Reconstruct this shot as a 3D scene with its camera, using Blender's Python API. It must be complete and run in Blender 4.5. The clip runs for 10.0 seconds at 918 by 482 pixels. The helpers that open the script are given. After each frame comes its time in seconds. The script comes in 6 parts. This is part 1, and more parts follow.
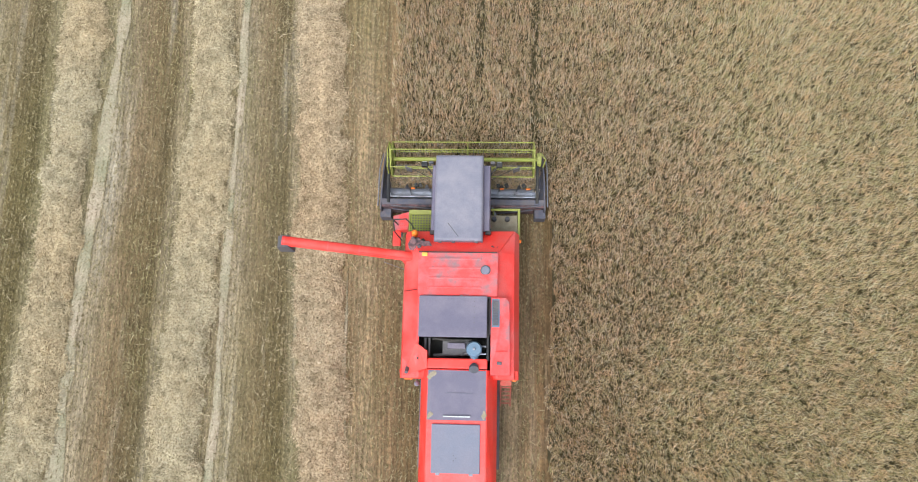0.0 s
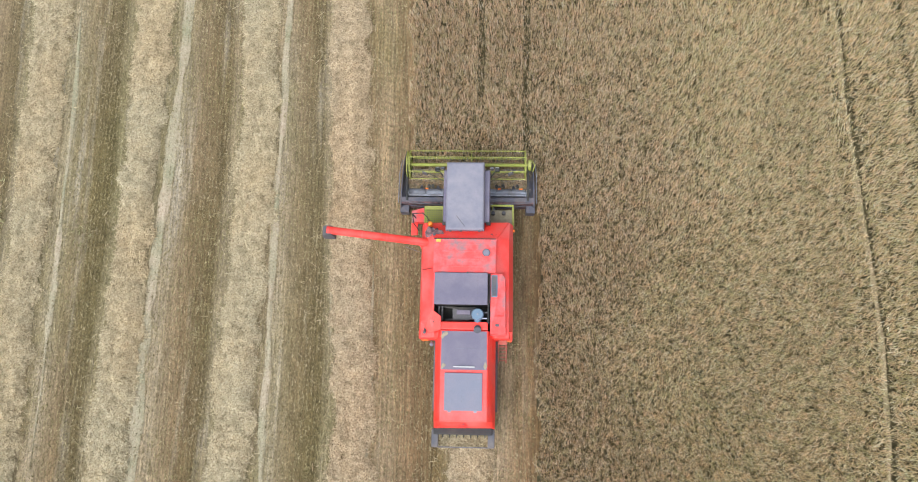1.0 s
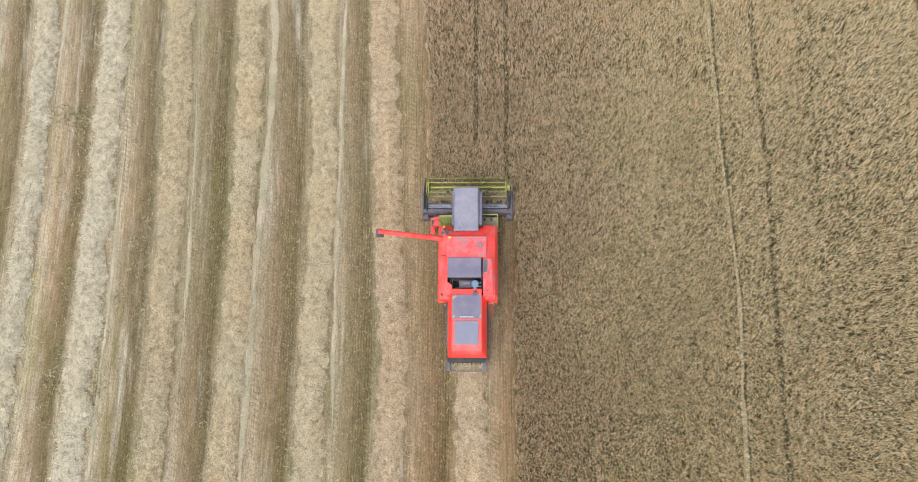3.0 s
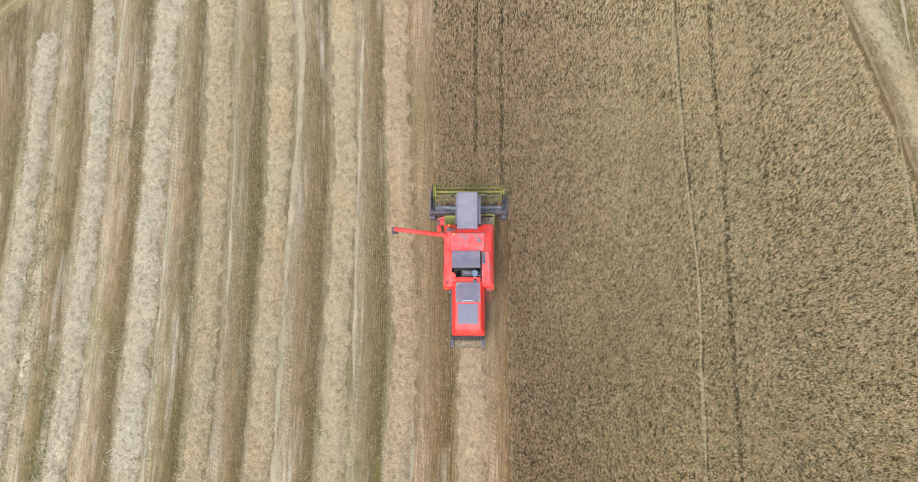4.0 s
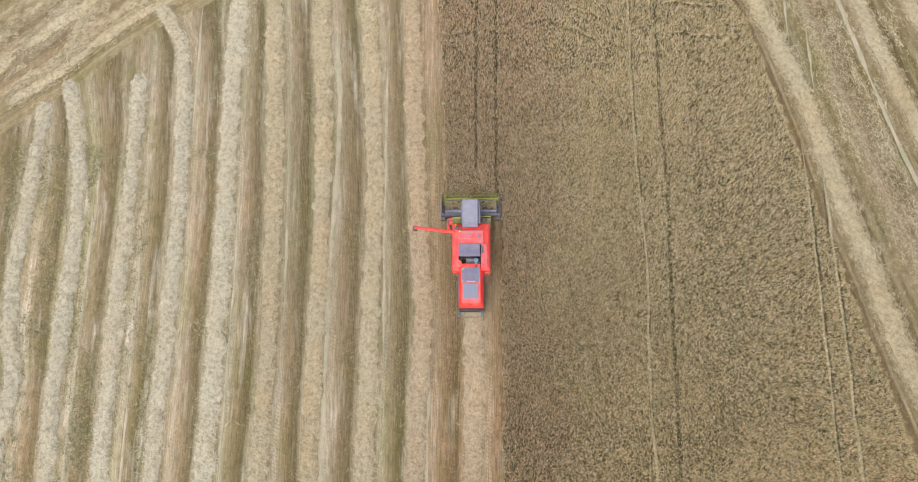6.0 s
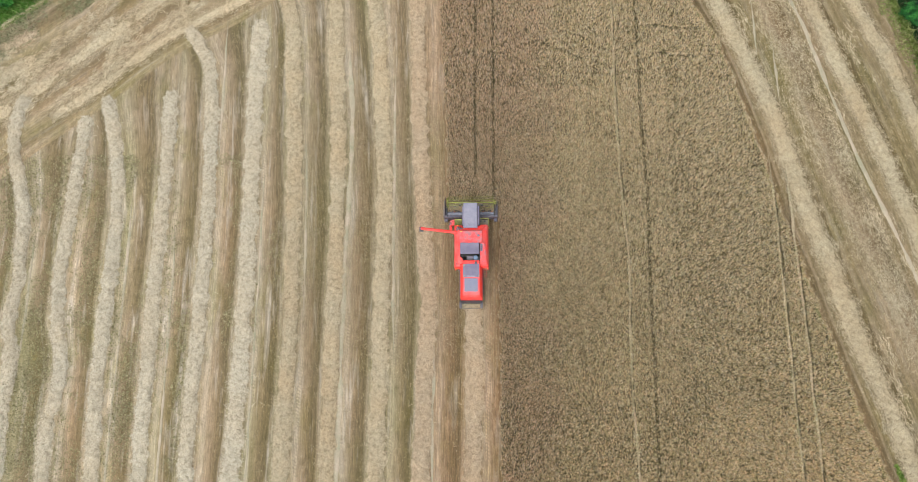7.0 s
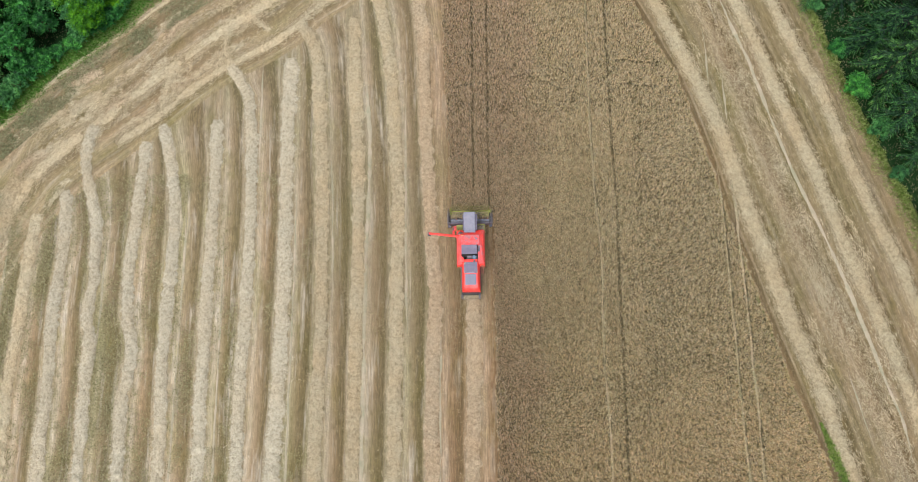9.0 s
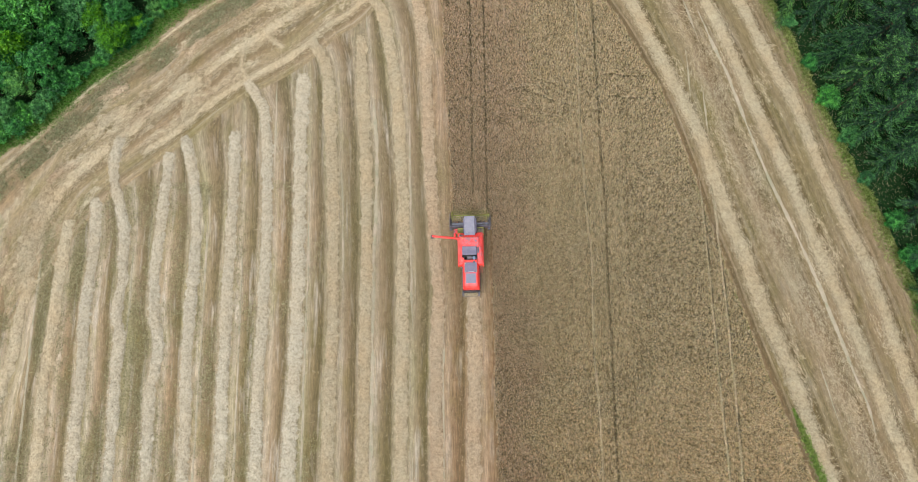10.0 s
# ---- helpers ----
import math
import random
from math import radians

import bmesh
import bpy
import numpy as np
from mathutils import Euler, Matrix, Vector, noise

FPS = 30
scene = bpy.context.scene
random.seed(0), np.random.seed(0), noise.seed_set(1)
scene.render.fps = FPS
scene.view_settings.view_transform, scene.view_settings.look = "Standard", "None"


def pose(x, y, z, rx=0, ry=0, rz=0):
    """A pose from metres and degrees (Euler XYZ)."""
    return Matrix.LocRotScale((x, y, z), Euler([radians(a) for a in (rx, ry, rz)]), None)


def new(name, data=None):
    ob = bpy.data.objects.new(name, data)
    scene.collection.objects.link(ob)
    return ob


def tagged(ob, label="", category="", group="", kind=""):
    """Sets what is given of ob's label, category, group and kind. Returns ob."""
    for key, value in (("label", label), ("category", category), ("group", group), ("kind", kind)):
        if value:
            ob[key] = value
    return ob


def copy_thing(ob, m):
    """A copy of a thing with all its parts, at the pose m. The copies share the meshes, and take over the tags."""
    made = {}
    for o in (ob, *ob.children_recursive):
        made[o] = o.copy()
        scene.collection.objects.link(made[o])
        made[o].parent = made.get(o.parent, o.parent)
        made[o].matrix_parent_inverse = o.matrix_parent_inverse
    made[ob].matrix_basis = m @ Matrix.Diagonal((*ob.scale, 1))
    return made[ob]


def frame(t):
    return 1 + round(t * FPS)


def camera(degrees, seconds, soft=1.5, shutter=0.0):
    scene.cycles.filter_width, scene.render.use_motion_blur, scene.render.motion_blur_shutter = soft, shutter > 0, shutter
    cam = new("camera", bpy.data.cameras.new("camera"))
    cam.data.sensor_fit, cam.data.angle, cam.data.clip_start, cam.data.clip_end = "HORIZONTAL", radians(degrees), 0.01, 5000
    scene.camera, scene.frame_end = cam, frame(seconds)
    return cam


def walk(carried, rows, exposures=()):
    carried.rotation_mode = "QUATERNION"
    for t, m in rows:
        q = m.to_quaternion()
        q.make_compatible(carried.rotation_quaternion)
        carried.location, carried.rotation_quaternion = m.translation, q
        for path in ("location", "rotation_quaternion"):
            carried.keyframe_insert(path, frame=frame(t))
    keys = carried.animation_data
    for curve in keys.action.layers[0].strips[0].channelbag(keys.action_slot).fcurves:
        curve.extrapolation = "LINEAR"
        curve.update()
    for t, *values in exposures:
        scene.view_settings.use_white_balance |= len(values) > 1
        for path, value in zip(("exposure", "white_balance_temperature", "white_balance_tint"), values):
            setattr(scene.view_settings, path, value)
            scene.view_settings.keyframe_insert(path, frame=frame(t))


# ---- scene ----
cam = camera(68.0, 10.0, soft=1.05)
PATH = [
    (0.0, 0.652, -2.735, 19.783, 11.973, 2.284, 1.200),
    (0.5, 0.639, -3.384, 21.772, 11.977, 2.278, 1.198),
    (1.0, 0.631, -4.009, 24.109, 11.986, 2.253, 1.092),
    (1.5, 0.643, -4.614, 26.776, 12.002, 2.210, 0.888),
    (2.0, 0.735, -5.267, 29.761, 12.032, 2.166, 0.657),
    (2.5, 0.763, -5.982, 32.776, 12.077, 2.119, 0.500),
    (4.0, 0.813, -8.381, 41.893, 12.264, 2.004, 0.353),
    (4.5, 0.784, -9.177, 44.933, 12.316, 1.976, 0.343),
    (5.0, 0.819, -9.977, 47.989, 12.352, 1.980, 0.298),
    (5.5, 0.835, -10.769, 51.080, 12.373, 1.988, 0.218),
    (7.0, 0.985, -13.004, 60.317, 12.434, 2.085, -0.036),
    (7.5, 1.126, -13.657, 63.332, 12.441, 2.128, -0.153),
    (8.0, 1.255, -14.281, 66.430, 12.443, 2.212, -0.340),
    (8.5, 1.363, -14.897, 69.516, 12.418, 2.286, -0.518),
    (9.0, 1.443, -15.416, 72.528, 12.393, 2.353, -0.643),
    (9.5, 1.549, -15.932, 75.528, 12.362, 2.412, -0.777),
    (10.0, 1.675, -16.447, 78.538, 12.334, 2.480, -0.909),
]
walk(cam, [(r[0], pose(*r[1:])) for r in PATH], exposures=[(0.0, 0.35, 5920, 4), (2.5, 0.33, 5970, 7), (10.0, 0.22, 6070, 8.5)])

# ---- overcast daylight ----
SUN_ELEVATION, SUN_TURN = 62, 208
world = bpy.data.worlds.new("overcast_sky")
scene.world = world
world.use_nodes = True
wn, wl = world.node_tree.nodes, world.node_tree.links
sky = wn.new("ShaderNodeTexSky")
sky.sky_type, sky.sun_disc = "NISHITA", False
sky.sun_elevation, sky.sun_rotation = radians(SUN_ELEVATION), radians(SUN_TURN)
sky.dust_density, sky.air_density = 6.0, 1.0
pale = wn.new("ShaderNodeHueSaturation")          # a closed cloud cover greys the sky
pale.inputs["Saturation"].default_value = 0.18
wl.new(sky.outputs["Color"], pale.inputs["Color"])
wl.new(pale.outputs["Color"], wn["Background"].inputs["Color"])
wn["Background"].inputs["Strength"].default_value = 0.165
sun = new("sun", bpy.data.lights.new("sun", "SUN"))
sun.data.energy, sun.data.angle, sun.data.color = 1.27, radians(30), (1.0, 0.97, 0.92)
sun.matrix_world = pose(0, 0, 60, 90 - SUN_ELEVATION, 0, 180 - SUN_TURN)


# ---- materials ----
def node_material(name, rough=0.9, metal=0.0, spec=0.3):
    m = bpy.data.materials.new(name)
    m.use_nodes = True
    b = m.node_tree.nodes["Principled BSDF"]
    b.inputs["Roughness"].default_value, b.inputs["Metallic"].default_value = rough, metal
    b.inputs["Specular IOR Level"].default_value = spec
    return m, m.node_tree.nodes, m.node_tree.links, b


def noise_node(nodes, links, vector, scale, detail=4.0, stretch=(1, 1, 1), rough=0.6):
    mp = nodes.new("ShaderNodeMapping")
    mp.inputs["Scale"].default_value = stretch
    links.new(vector, mp.inputs["Vector"])
    n = nodes.new("ShaderNodeTexNoise")
    n.inputs["Scale"].default_value, n.inputs["Detail"].default_value, n.inputs["Roughness"].default_value = scale, detail, rough
    links.new(mp.outputs["Vector"], n.inputs["Vector"])
    return n.outputs["Fac"]


def ramp(nodes, links, fac, stops):
    r = nodes.new("ShaderNodeValToRGB")
    e = r.color_ramp.elements
    while len(e) < len(stops):
        e.new(0.5)
    for k, (p, c) in enumerate(stops):
        e[k].position, e[k].color = p, (*c, 1)
    links.new(fac, r.inputs["Fac"])
    return r.outputs["Color"]


def mix(nodes, links, fac, a, b, kind="MIX"):
    m = nodes.new("ShaderNodeMix")
    m.data_type, m.blend_type = "RGBA", kind
    for value, socket in ((fac, m.inputs[0]), (a, m.inputs[6]), (b, m.inputs[7])):
        if isinstance(value, (int, float)):
            socket.default_value = value
        elif isinstance(value, tuple):
            socket.default_value = (*value, 1)
        else:
            links.new(value, socket)
    return m.outputs[2]


def maths(nodes, links, kind, a, b=0.0):
    m = nodes.new("ShaderNodeMath")
    m.operation = kind
    for value, socket in ((a, m.inputs[0]), (b, m.inputs[1])):
        if isinstance(value, (int, float)):
            socket.default_value = value
        else:
            links.new(value, socket)
    return m.outputs[0]


def bump(nodes, links, b, height, strength=0.5, distance=0.02):
    n = nodes.new("ShaderNodeBump")
    n.inputs["Strength"].default_value, n.inputs["Distance"].default_value = strength, distance
    links.new(height, n.inputs["Height"])
    links.new(n.outputs["Normal"], b.inputs["Normal"])


def thin(m, nodes, links, b, colour, share):
    """Lets a share of the light through a leaf or an ear."""
    t = nodes.new("ShaderNodeBsdfTranslucent")
    links.new(colour, t.inputs["Color"])
    x = nodes.new("ShaderNodeMixShader")
    x.inputs[0].default_value = share
    links.new(b.outputs[0], x.inputs[1])
    links.new(t.outputs[0], x.inputs[2])
    links.new(x.outputs[0], nodes["Material Output"].inputs["Surface"])


def position(nodes):
    return nodes.new("ShaderNodeNewGeometry").outputs["Position"]


def blades(name, stops, fine=9.0, wide=0.13, patch=None, rough=0.85):
    """Straw, ears, leaves: a hue for each stalk and slow drifts over the place."""
    m, n, l, b = node_material(name, rough, spec=0.2)
    p = position(n)
    col = ramp(n, l, noise_node(n, l, p, fine, 2.0), stops)
    if patch:
        big = noise_node(n, l, p, wide, 3.0)
        spread = n.new("ShaderNodeMapRange")
        spread.inputs["From Min"].default_value, spread.inputs["From Max"].default_value = 0.38, 0.66
        l.new(big, spread.inputs["Value"])
        col = mix(n, l, maths(n, l, "MULTIPLY", spread.outputs["Result"], 0.8), col, mix(n, l, 1.0, col, patch, "MULTIPLY"))
    # noise in the colour stands for lit lumps and the shaded gaps between
    lump_shade = ramp(n, l, noise_node(n, l, p, 3.6, 4.0), [(0.34, (0.72, 0.71, 0.67)), (0.48, (1.0, 1.0, 1.0)), (0.66, (1.12, 1.12, 1.10))])
    l.new(mix(n, l, 1.0, col, lump_shade, "MULTIPLY"), b.inputs["Base Color"])
    return m


def stubble_material(name="stubble", pale=0.0, tone=(0.845, 0.82, 0.765), streaky=1.0, drifty=1.0, chaff=0.7, strewn=0.06):
    """Mown stubble by lanes: u counts lanes, v runs along them in metres."""
    m, n, l, b = node_material(name, 0.95, spec=0.1)
    uv = n.new("ShaderNodeUVMap")
    uv.uv_map = "lane"
    p = position(n)
    sep = n.new("ShaderNodeSeparateXYZ")
    l.new(uv.outputs["UV"], sep.inputs[0])
    wander = noise_node(n, l, uv.outputs["UV"], 1.0, 3.0, (0.9, 0.16, 1))
    u = maths(n, l, "ADD", sep.outputs["X"], maths(n, l, "MULTIPLY", maths(n, l, "SUBTRACT", wander, 0.5), 0.12))
    across = maths(n, l, "FRACT", u)
    lane = ramp(n, l, across, [(0.0, (0.27, 0.22, 0.15)), (0.20, (0.27, 0.22, 0.15)), (0.27, (0.335, 0.28, 0.212)), (0.33, (0.34, 0.285, 0.215)),
                               (0.39, (0.27, 0.215, 0.15)), (0.50, (0.225, 0.17, 0.11)), (0.60, (0.165, 0.126, 0.075)), (0.72, (0.14, 0.11, 0.062)),
                               (0.80, (0.30, 0.25, 0.18)), (0.90, (0.20, 0.165, 0.10)), (1.0, (0.27, 0.22, 0.15))])
    lane = mix(n, l, pale, lane, (0.35, 0.295, 0.215))
    lane = mix(n, l, 1.0, lane, tone, "MULTIPLY")
    # each pass of the machine has a tone of its own, and drifts along its length
    drift = noise_node(n, l, uv.outputs["UV"], 1.0, 2.0, (0.9, 0.035, 1))
    lane = mix(n, l, drifty, lane, mix(n, l, 1.0, lane, ramp(n, l, drift, [(0.34, (0.86, 0.90, 0.74)), (0.5, (1, 1, 1)), (0.64, (1.08, 1.03, 1.0))]), "MULTIPLY"))
    streak = noise_node(n, l, uv.outputs["UV"], 1.0, 3.0, (44, 0.34, 1))
    streaks = ramp(n, l, streak, [(0.32, (0.70, 0.70, 0.69)), (0.5, (1.0, 1.0, 1.0)), (0.68, (1.36, 1.35, 1.33))])
    col = mix(n, l, streaky, lane, mix(n, l, 1.0, lane, streaks, "MULTIPLY"))
    thread = noise_node(n, l, uv.outputs["UV"], 1.0, 2.0, (120, 1.1, 1))
    col = mix(n, l, 1.0, col, ramp(n, l, thread, [(0.34, (0.82, 0.82, 0.81)), (0.66, (1.2, 1.2, 1.18))]), "MULTIPLY")
    # pressed ladder marks of the tyre lugs in the wheel tracks
    lug = maths(n, l, "FRACT", maths(n, l, "ADD", maths(n, l, "MULTIPLY", sep.outputs["Y"], 3.4), maths(n, l, "MULTIPLY", maths(n, l, "PINGPONG", across, 0.07), 9.0)))
    where = ramp(n, l, across, [(0.25, (0, 0, 0)), (0.28, (1, 1, 1)), (0.35, (1, 1, 1)), (0.38, (0, 0, 0)), (0.66, (0, 0, 0)), (0.70, (1, 1, 1)), (0.76, (1, 1, 1)), (0.79, (0, 0, 0))])
    clear = ramp(n, l, noise_node(n, l, uv.outputs["UV"], 1.0, 2.0, (0.5, 0.09, 1)), [(0.48, (0, 0, 0)), (0.60, (0.8, 0.8, 0.8))])
    ladder = maths(n, l, "MULTIPLY", where, clear)
    col = mix(n, l, ladder, col, mix(n, l, 1.0, col, ramp(n, l, lug, [(0.30, (0.80, 0.80, 0.79)), (0.50, (1.14, 1.13, 1.12))]), "MULTIPLY"))
    patch = noise_node(n, l, p, 0.33, 4.0, (1, 0.5, 1))
    col = mix(n, l, 0.75, col, mix(n, l, 1.0, col, ramp(n, l, patch, [(0.32, (0.80, 0.84, 0.62)), (0.48, (1, 1, 1)), (0.68, (1.08, 1.04, 0.99))]), "MULTIPLY"))
    dusty = noise_node(n, l, uv.outputs["UV"], 1.0, 5.0, (5.0, 0.10, 1), 0.65)
    col = mix(n, l, ramp(n, l, dusty, [(0.54, (0, 0, 0)), (0.70, (chaff, chaff, chaff))]), col, mix(n, l, 1.0, (0.385, 0.33, 0.262), streaks, "MULTIPLY"))
    # chaff and dust lie thicker towards the turning strip
    apart = n.new("ShaderNodeSeparateXYZ")
    l.new(p, apart.inputs[0])
    north = n.new("ShaderNodeMapRange")
    north.inputs["From Min"].default_value, north.inputs["From Max"].default_value = 2.0, 22.0
    l.new(maths(n, l, "ADD", apart.outputs["Y"], maths(n, l, "MULTIPLY", noise_node(n, l, p, 0.15, 3.0), 12.0)), north.inputs["Value"])
    # the lanes lighten to the west: edge-of-view brightness put into their colour
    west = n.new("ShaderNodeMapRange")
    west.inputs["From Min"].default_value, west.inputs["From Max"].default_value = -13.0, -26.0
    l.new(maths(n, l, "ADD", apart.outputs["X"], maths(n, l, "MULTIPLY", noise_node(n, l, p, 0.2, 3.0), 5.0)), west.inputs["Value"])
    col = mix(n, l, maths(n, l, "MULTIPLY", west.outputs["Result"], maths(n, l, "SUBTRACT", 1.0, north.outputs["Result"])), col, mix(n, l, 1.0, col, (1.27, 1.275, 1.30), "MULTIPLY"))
    col = mix(n, l, maths(n, l, "MULTIPLY", north.outputs["Result"], strewn), col, mix(n, l, 1.0, (0.36, 0.305, 0.235), streaks, "MULTIPLY"))
    blotch = noise_node(n, l, p, 2.6, 4.0, (1, 0.4, 1), 0.7)
    col = mix(n, l, 1.0, col, ramp(n, l, blotch, [(0.34, (0.80, 0.81, 0.77)), (0.5, (1, 1, 1)), (0.66, (1.17, 1.16, 1.13))]), "MULTIPLY")
    grain = noise_node(n, l, p, 17.0, 5.0, (1, 0.55, 1), 0.75)
    col = mix(n, l, 1.0, col, ramp(n, l, grain, [(0.36, (0.58, 0.58, 0.56)), (0.5, (1.0, 1.0, 1.0)), (0.64, (1.45, 1.43, 1.38))]), "MULTIPLY")
    l.new(col, b.inputs["Base Color"])
    bump(n, l, b, grain, 0.6, 0.05)
    return m


def earth_material(name, stops, scale=3.0, wide=0.2):
    m, n, l, b = node_material(name, 0.95, spec=0.1)
    p = position(n)
    f = noise_node(n, l, p, scale, 6.0)
    g = noise_node(n, l, p, wide, 4.0)
    col = ramp(n, l, f, stops)
    col = mix(n, l, 1.0, col, ramp(n, l, g, [(0.35, (0.78, 0.85, 0.7)), (0.65, (1.15, 1.08, 1.0))]), "MULTIPLY")
    l.new(col, b.inputs["Base Color"])
    bump(n, l, b, f, 0.6, 0.05)
    return m


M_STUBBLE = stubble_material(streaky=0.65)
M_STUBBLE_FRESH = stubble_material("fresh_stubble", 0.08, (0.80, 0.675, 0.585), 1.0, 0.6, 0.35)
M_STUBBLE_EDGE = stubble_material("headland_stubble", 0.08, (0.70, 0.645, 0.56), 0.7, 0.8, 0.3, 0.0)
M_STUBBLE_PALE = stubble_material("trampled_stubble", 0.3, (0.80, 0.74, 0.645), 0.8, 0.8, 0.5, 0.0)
M_GROUND = earth_material("meadow", [(0.3, (0.05, 0.075, 0.02)), (0.55, (0.12, 0.13, 0.045)), (0.75, (0.2, 0.17, 0.09))], 0.9, 0.02)
M_SOIL = earth_material("track_soil", [(0.3, (0.26, 0.215, 0.165)), (0.5, (0.36, 0.305, 0.24)), (0.7, (0.45, 0.39, 0.315))], 17.0, 0.6)
M_TRAM = earth_material("crop_track_soil", [(0.3, (0.17, 0.13, 0.085)), (0.5, (0.28, 0.225, 0.155)), (0.7, (0.38, 0.315, 0.225))], 9.0, 0.6)
M_STRAW = blades("straw", [(0.33, (0.18, 0.130, 0.080)), (0.44, (0.445, 0.345, 0.225)), (0.56, (0.565, 0.450, 0.307)), (0.70, (0.67, 0.555, 0.41))], 17.0, 0.16, (1.03, 0.95, 0.88))
M_STRAW_PALE = blades("pale_straw", [(0.33, (0.214, 0.175, 0.108)), (0.44, (0.465, 0.385, 0.25)), (0.56, (0.558, 0.469, 0.32)), (0.70, (0.628, 0.554, 0.41))], 17.0, 0.2, (1.02, 0.94, 0.86))
M_STRAW_EDGE = blades("dull_straw", [(0.33, (0.184, 0.15, 0.0907)), (0.44, (0.4, 0.331, 0.21)), (0.56, (0.48, 0.403, 0.269)), (0.70, (0.54, 0.476, 0.344))], 17.0, 0.2, (1.02, 0.94, 0.86))
M_STRAW_OLD = blades("bleached_straw", [(0.33, (0.33, 0.283, 0.19)), (0.44, (0.452, 0.391, 0.28)), (0.56, (0.515, 0.452, 0.341)), (0.70, (0.57, 0.514, 0.406))], 17.0, 0.16, (1.02, 0.97, 0.91))
M_STUBBLE_STALK = blades("stubble_stalk", [(0.3, (0.15, 0.125, 0.055)), (0.5, (0.33, 0.26, 0.15)), (0.7, (0.565, 0.465, 0.315))], 11.0, 0.25, (0.90, 0.95, 0.78))
# dark brown includes the shade down between the stalks
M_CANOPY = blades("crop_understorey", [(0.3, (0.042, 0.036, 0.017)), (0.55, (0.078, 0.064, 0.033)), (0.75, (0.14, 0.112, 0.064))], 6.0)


def ear_material():
    """Ripe ears and dry leaves: straw, grey, olive and a few reddish ones side by side, warmer where the crop is riper."""
    m, n, l, b = node_material("ripe_wheat_ear", 0.75, spec=0.25)
    p = position(n)
    own = n.new("ShaderNodeNewGeometry").outputs["Random Per Island"]
    hue = ramp(n, l, own, [(0.0, (0.342, 0.32, 0.152)), (0.10, (0.533, 0.461, 0.262)), (0.26, (0.647, 0.527, 0.356)), (0.46, (0.723, 0.584, 0.409)),
                           (0.60, (0.705, 0.541, 0.385)), (0.74, (0.723, 0.606, 0.466)), (0.90, (0.818, 0.724, 0.603)), (1.0, (0.869, 0.828, 0.731))])
    tuft = ramp(n, l, noise_node(n, l, p, 11.0, 3.0), [(0.32, (0.72, 0.73, 0.70)), (0.48, (1.0, 1.0, 1.0)), (0.68, (1.13, 1.10, 1.08))])
    col = mix(n, l, 1.0, hue, tuft, "MULTIPLY")
    stain = ramp(n, l, noise_node(n, l, p, 3.2, 4.0), [(0.36, (0.90, 0.96, 0.88)), (0.50, (1.0, 1.0, 1.0)), (0.66, (1.07, 0.965, 0.91))])
    col = mix(n, l, 1.0, col, stain, "MULTIPLY")
    sep = n.new("ShaderNodeSeparateXYZ")
    l.new(p, sep.inputs[0])
    # warmer to the riper north; the lighter south paints in edge-of-view brightness
    ripe = maths(n, l, "ADD", maths(n, l, "MULTIPLY", sep.outputs["Y"], 0.02), noise_node(n, l, p, 0.07, 3.0))
    col = mix(n, l, 1.0, col, ramp(n, l, ripe, [(0.05, (1.12, 1.09, 1.06)), (0.25, (1.05, 1.03, 0.99)), (0.55, (1.0, 0.985, 0.955)), (0.92, (1.02, 0.98, 0.94))]), "MULTIPLY")
    # view-edge brightening painted in by x: duller near the machine, paler eastwards
    east_lift = maths(n, l, "ADD", maths(n, l, "MULTIPLY", sep.outputs["X"], 0.06), noise_node(n, l, p, 0.12, 3.0))
    col = mix(n, l, 1.0, col, ramp(n, l, east_lift, [(0.65, (0.95, 0.92, 0.915)), (0.85, (1.0, 1.0, 0.99)), (1.1, (1.045, 1.085, 1.04))]), "MULTIPLY")
    l.new(col, b.inputs["Base Color"])
    thin(m, n, l, b, col, 0.4)
    return m


M_EAR = ear_material()


# ---- mesh tools ----
def part(name, bm, material, parent, label=""):
    me = bpy.data.meshes.new(name)
    bm.to_mesh(me)
    bm.free()
    me.materials.append(material)
    ob = new(name, me)
    ob.parent = parent
    return tagged(ob, label)


def sheet(name, verts, faces, materials, index=None, uv=None, parent=None):
    """A mesh of quads from arrays."""
    me = bpy.data.meshes.new(name)
    verts, faces = np.asarray(verts, np.float32), np.asarray(faces, np.int32)
    me.vertices.add(len(verts))
    me.vertices.foreach_set("co", verts.ravel())
    me.loops.add(faces.size)
    me.loops.foreach_set("vertex_index", faces.ravel())
    me.polygons.add(len(faces))
    me.polygons.foreach_set("loop_start", np.arange(len(faces), dtype=np.int32) * 4)
    if uv is not None:
        layer = me.uv_layers.new(name="lane")
        layer.data.foreach_set("uv", np.asarray(uv, np.float32)[faces.ravel()].ravel())
    for m in materials:
        me.materials.append(m)
    if index is not None:
        me.polygons.foreach_set("material_index", np.asarray(index, np.int32))
    me.update(calc_edges=True)
    ob = new(name, me)
    ob.parent = parent
    return ob


def grid_faces(rows, cols, start=0):
    i = np.arange(rows - 1)[:, None] * cols + np.arange(cols - 1)[None, :]
    return (np.stack([i, i + 1, i + cols + 1, i + cols], -1).reshape(-1, 4)) + start


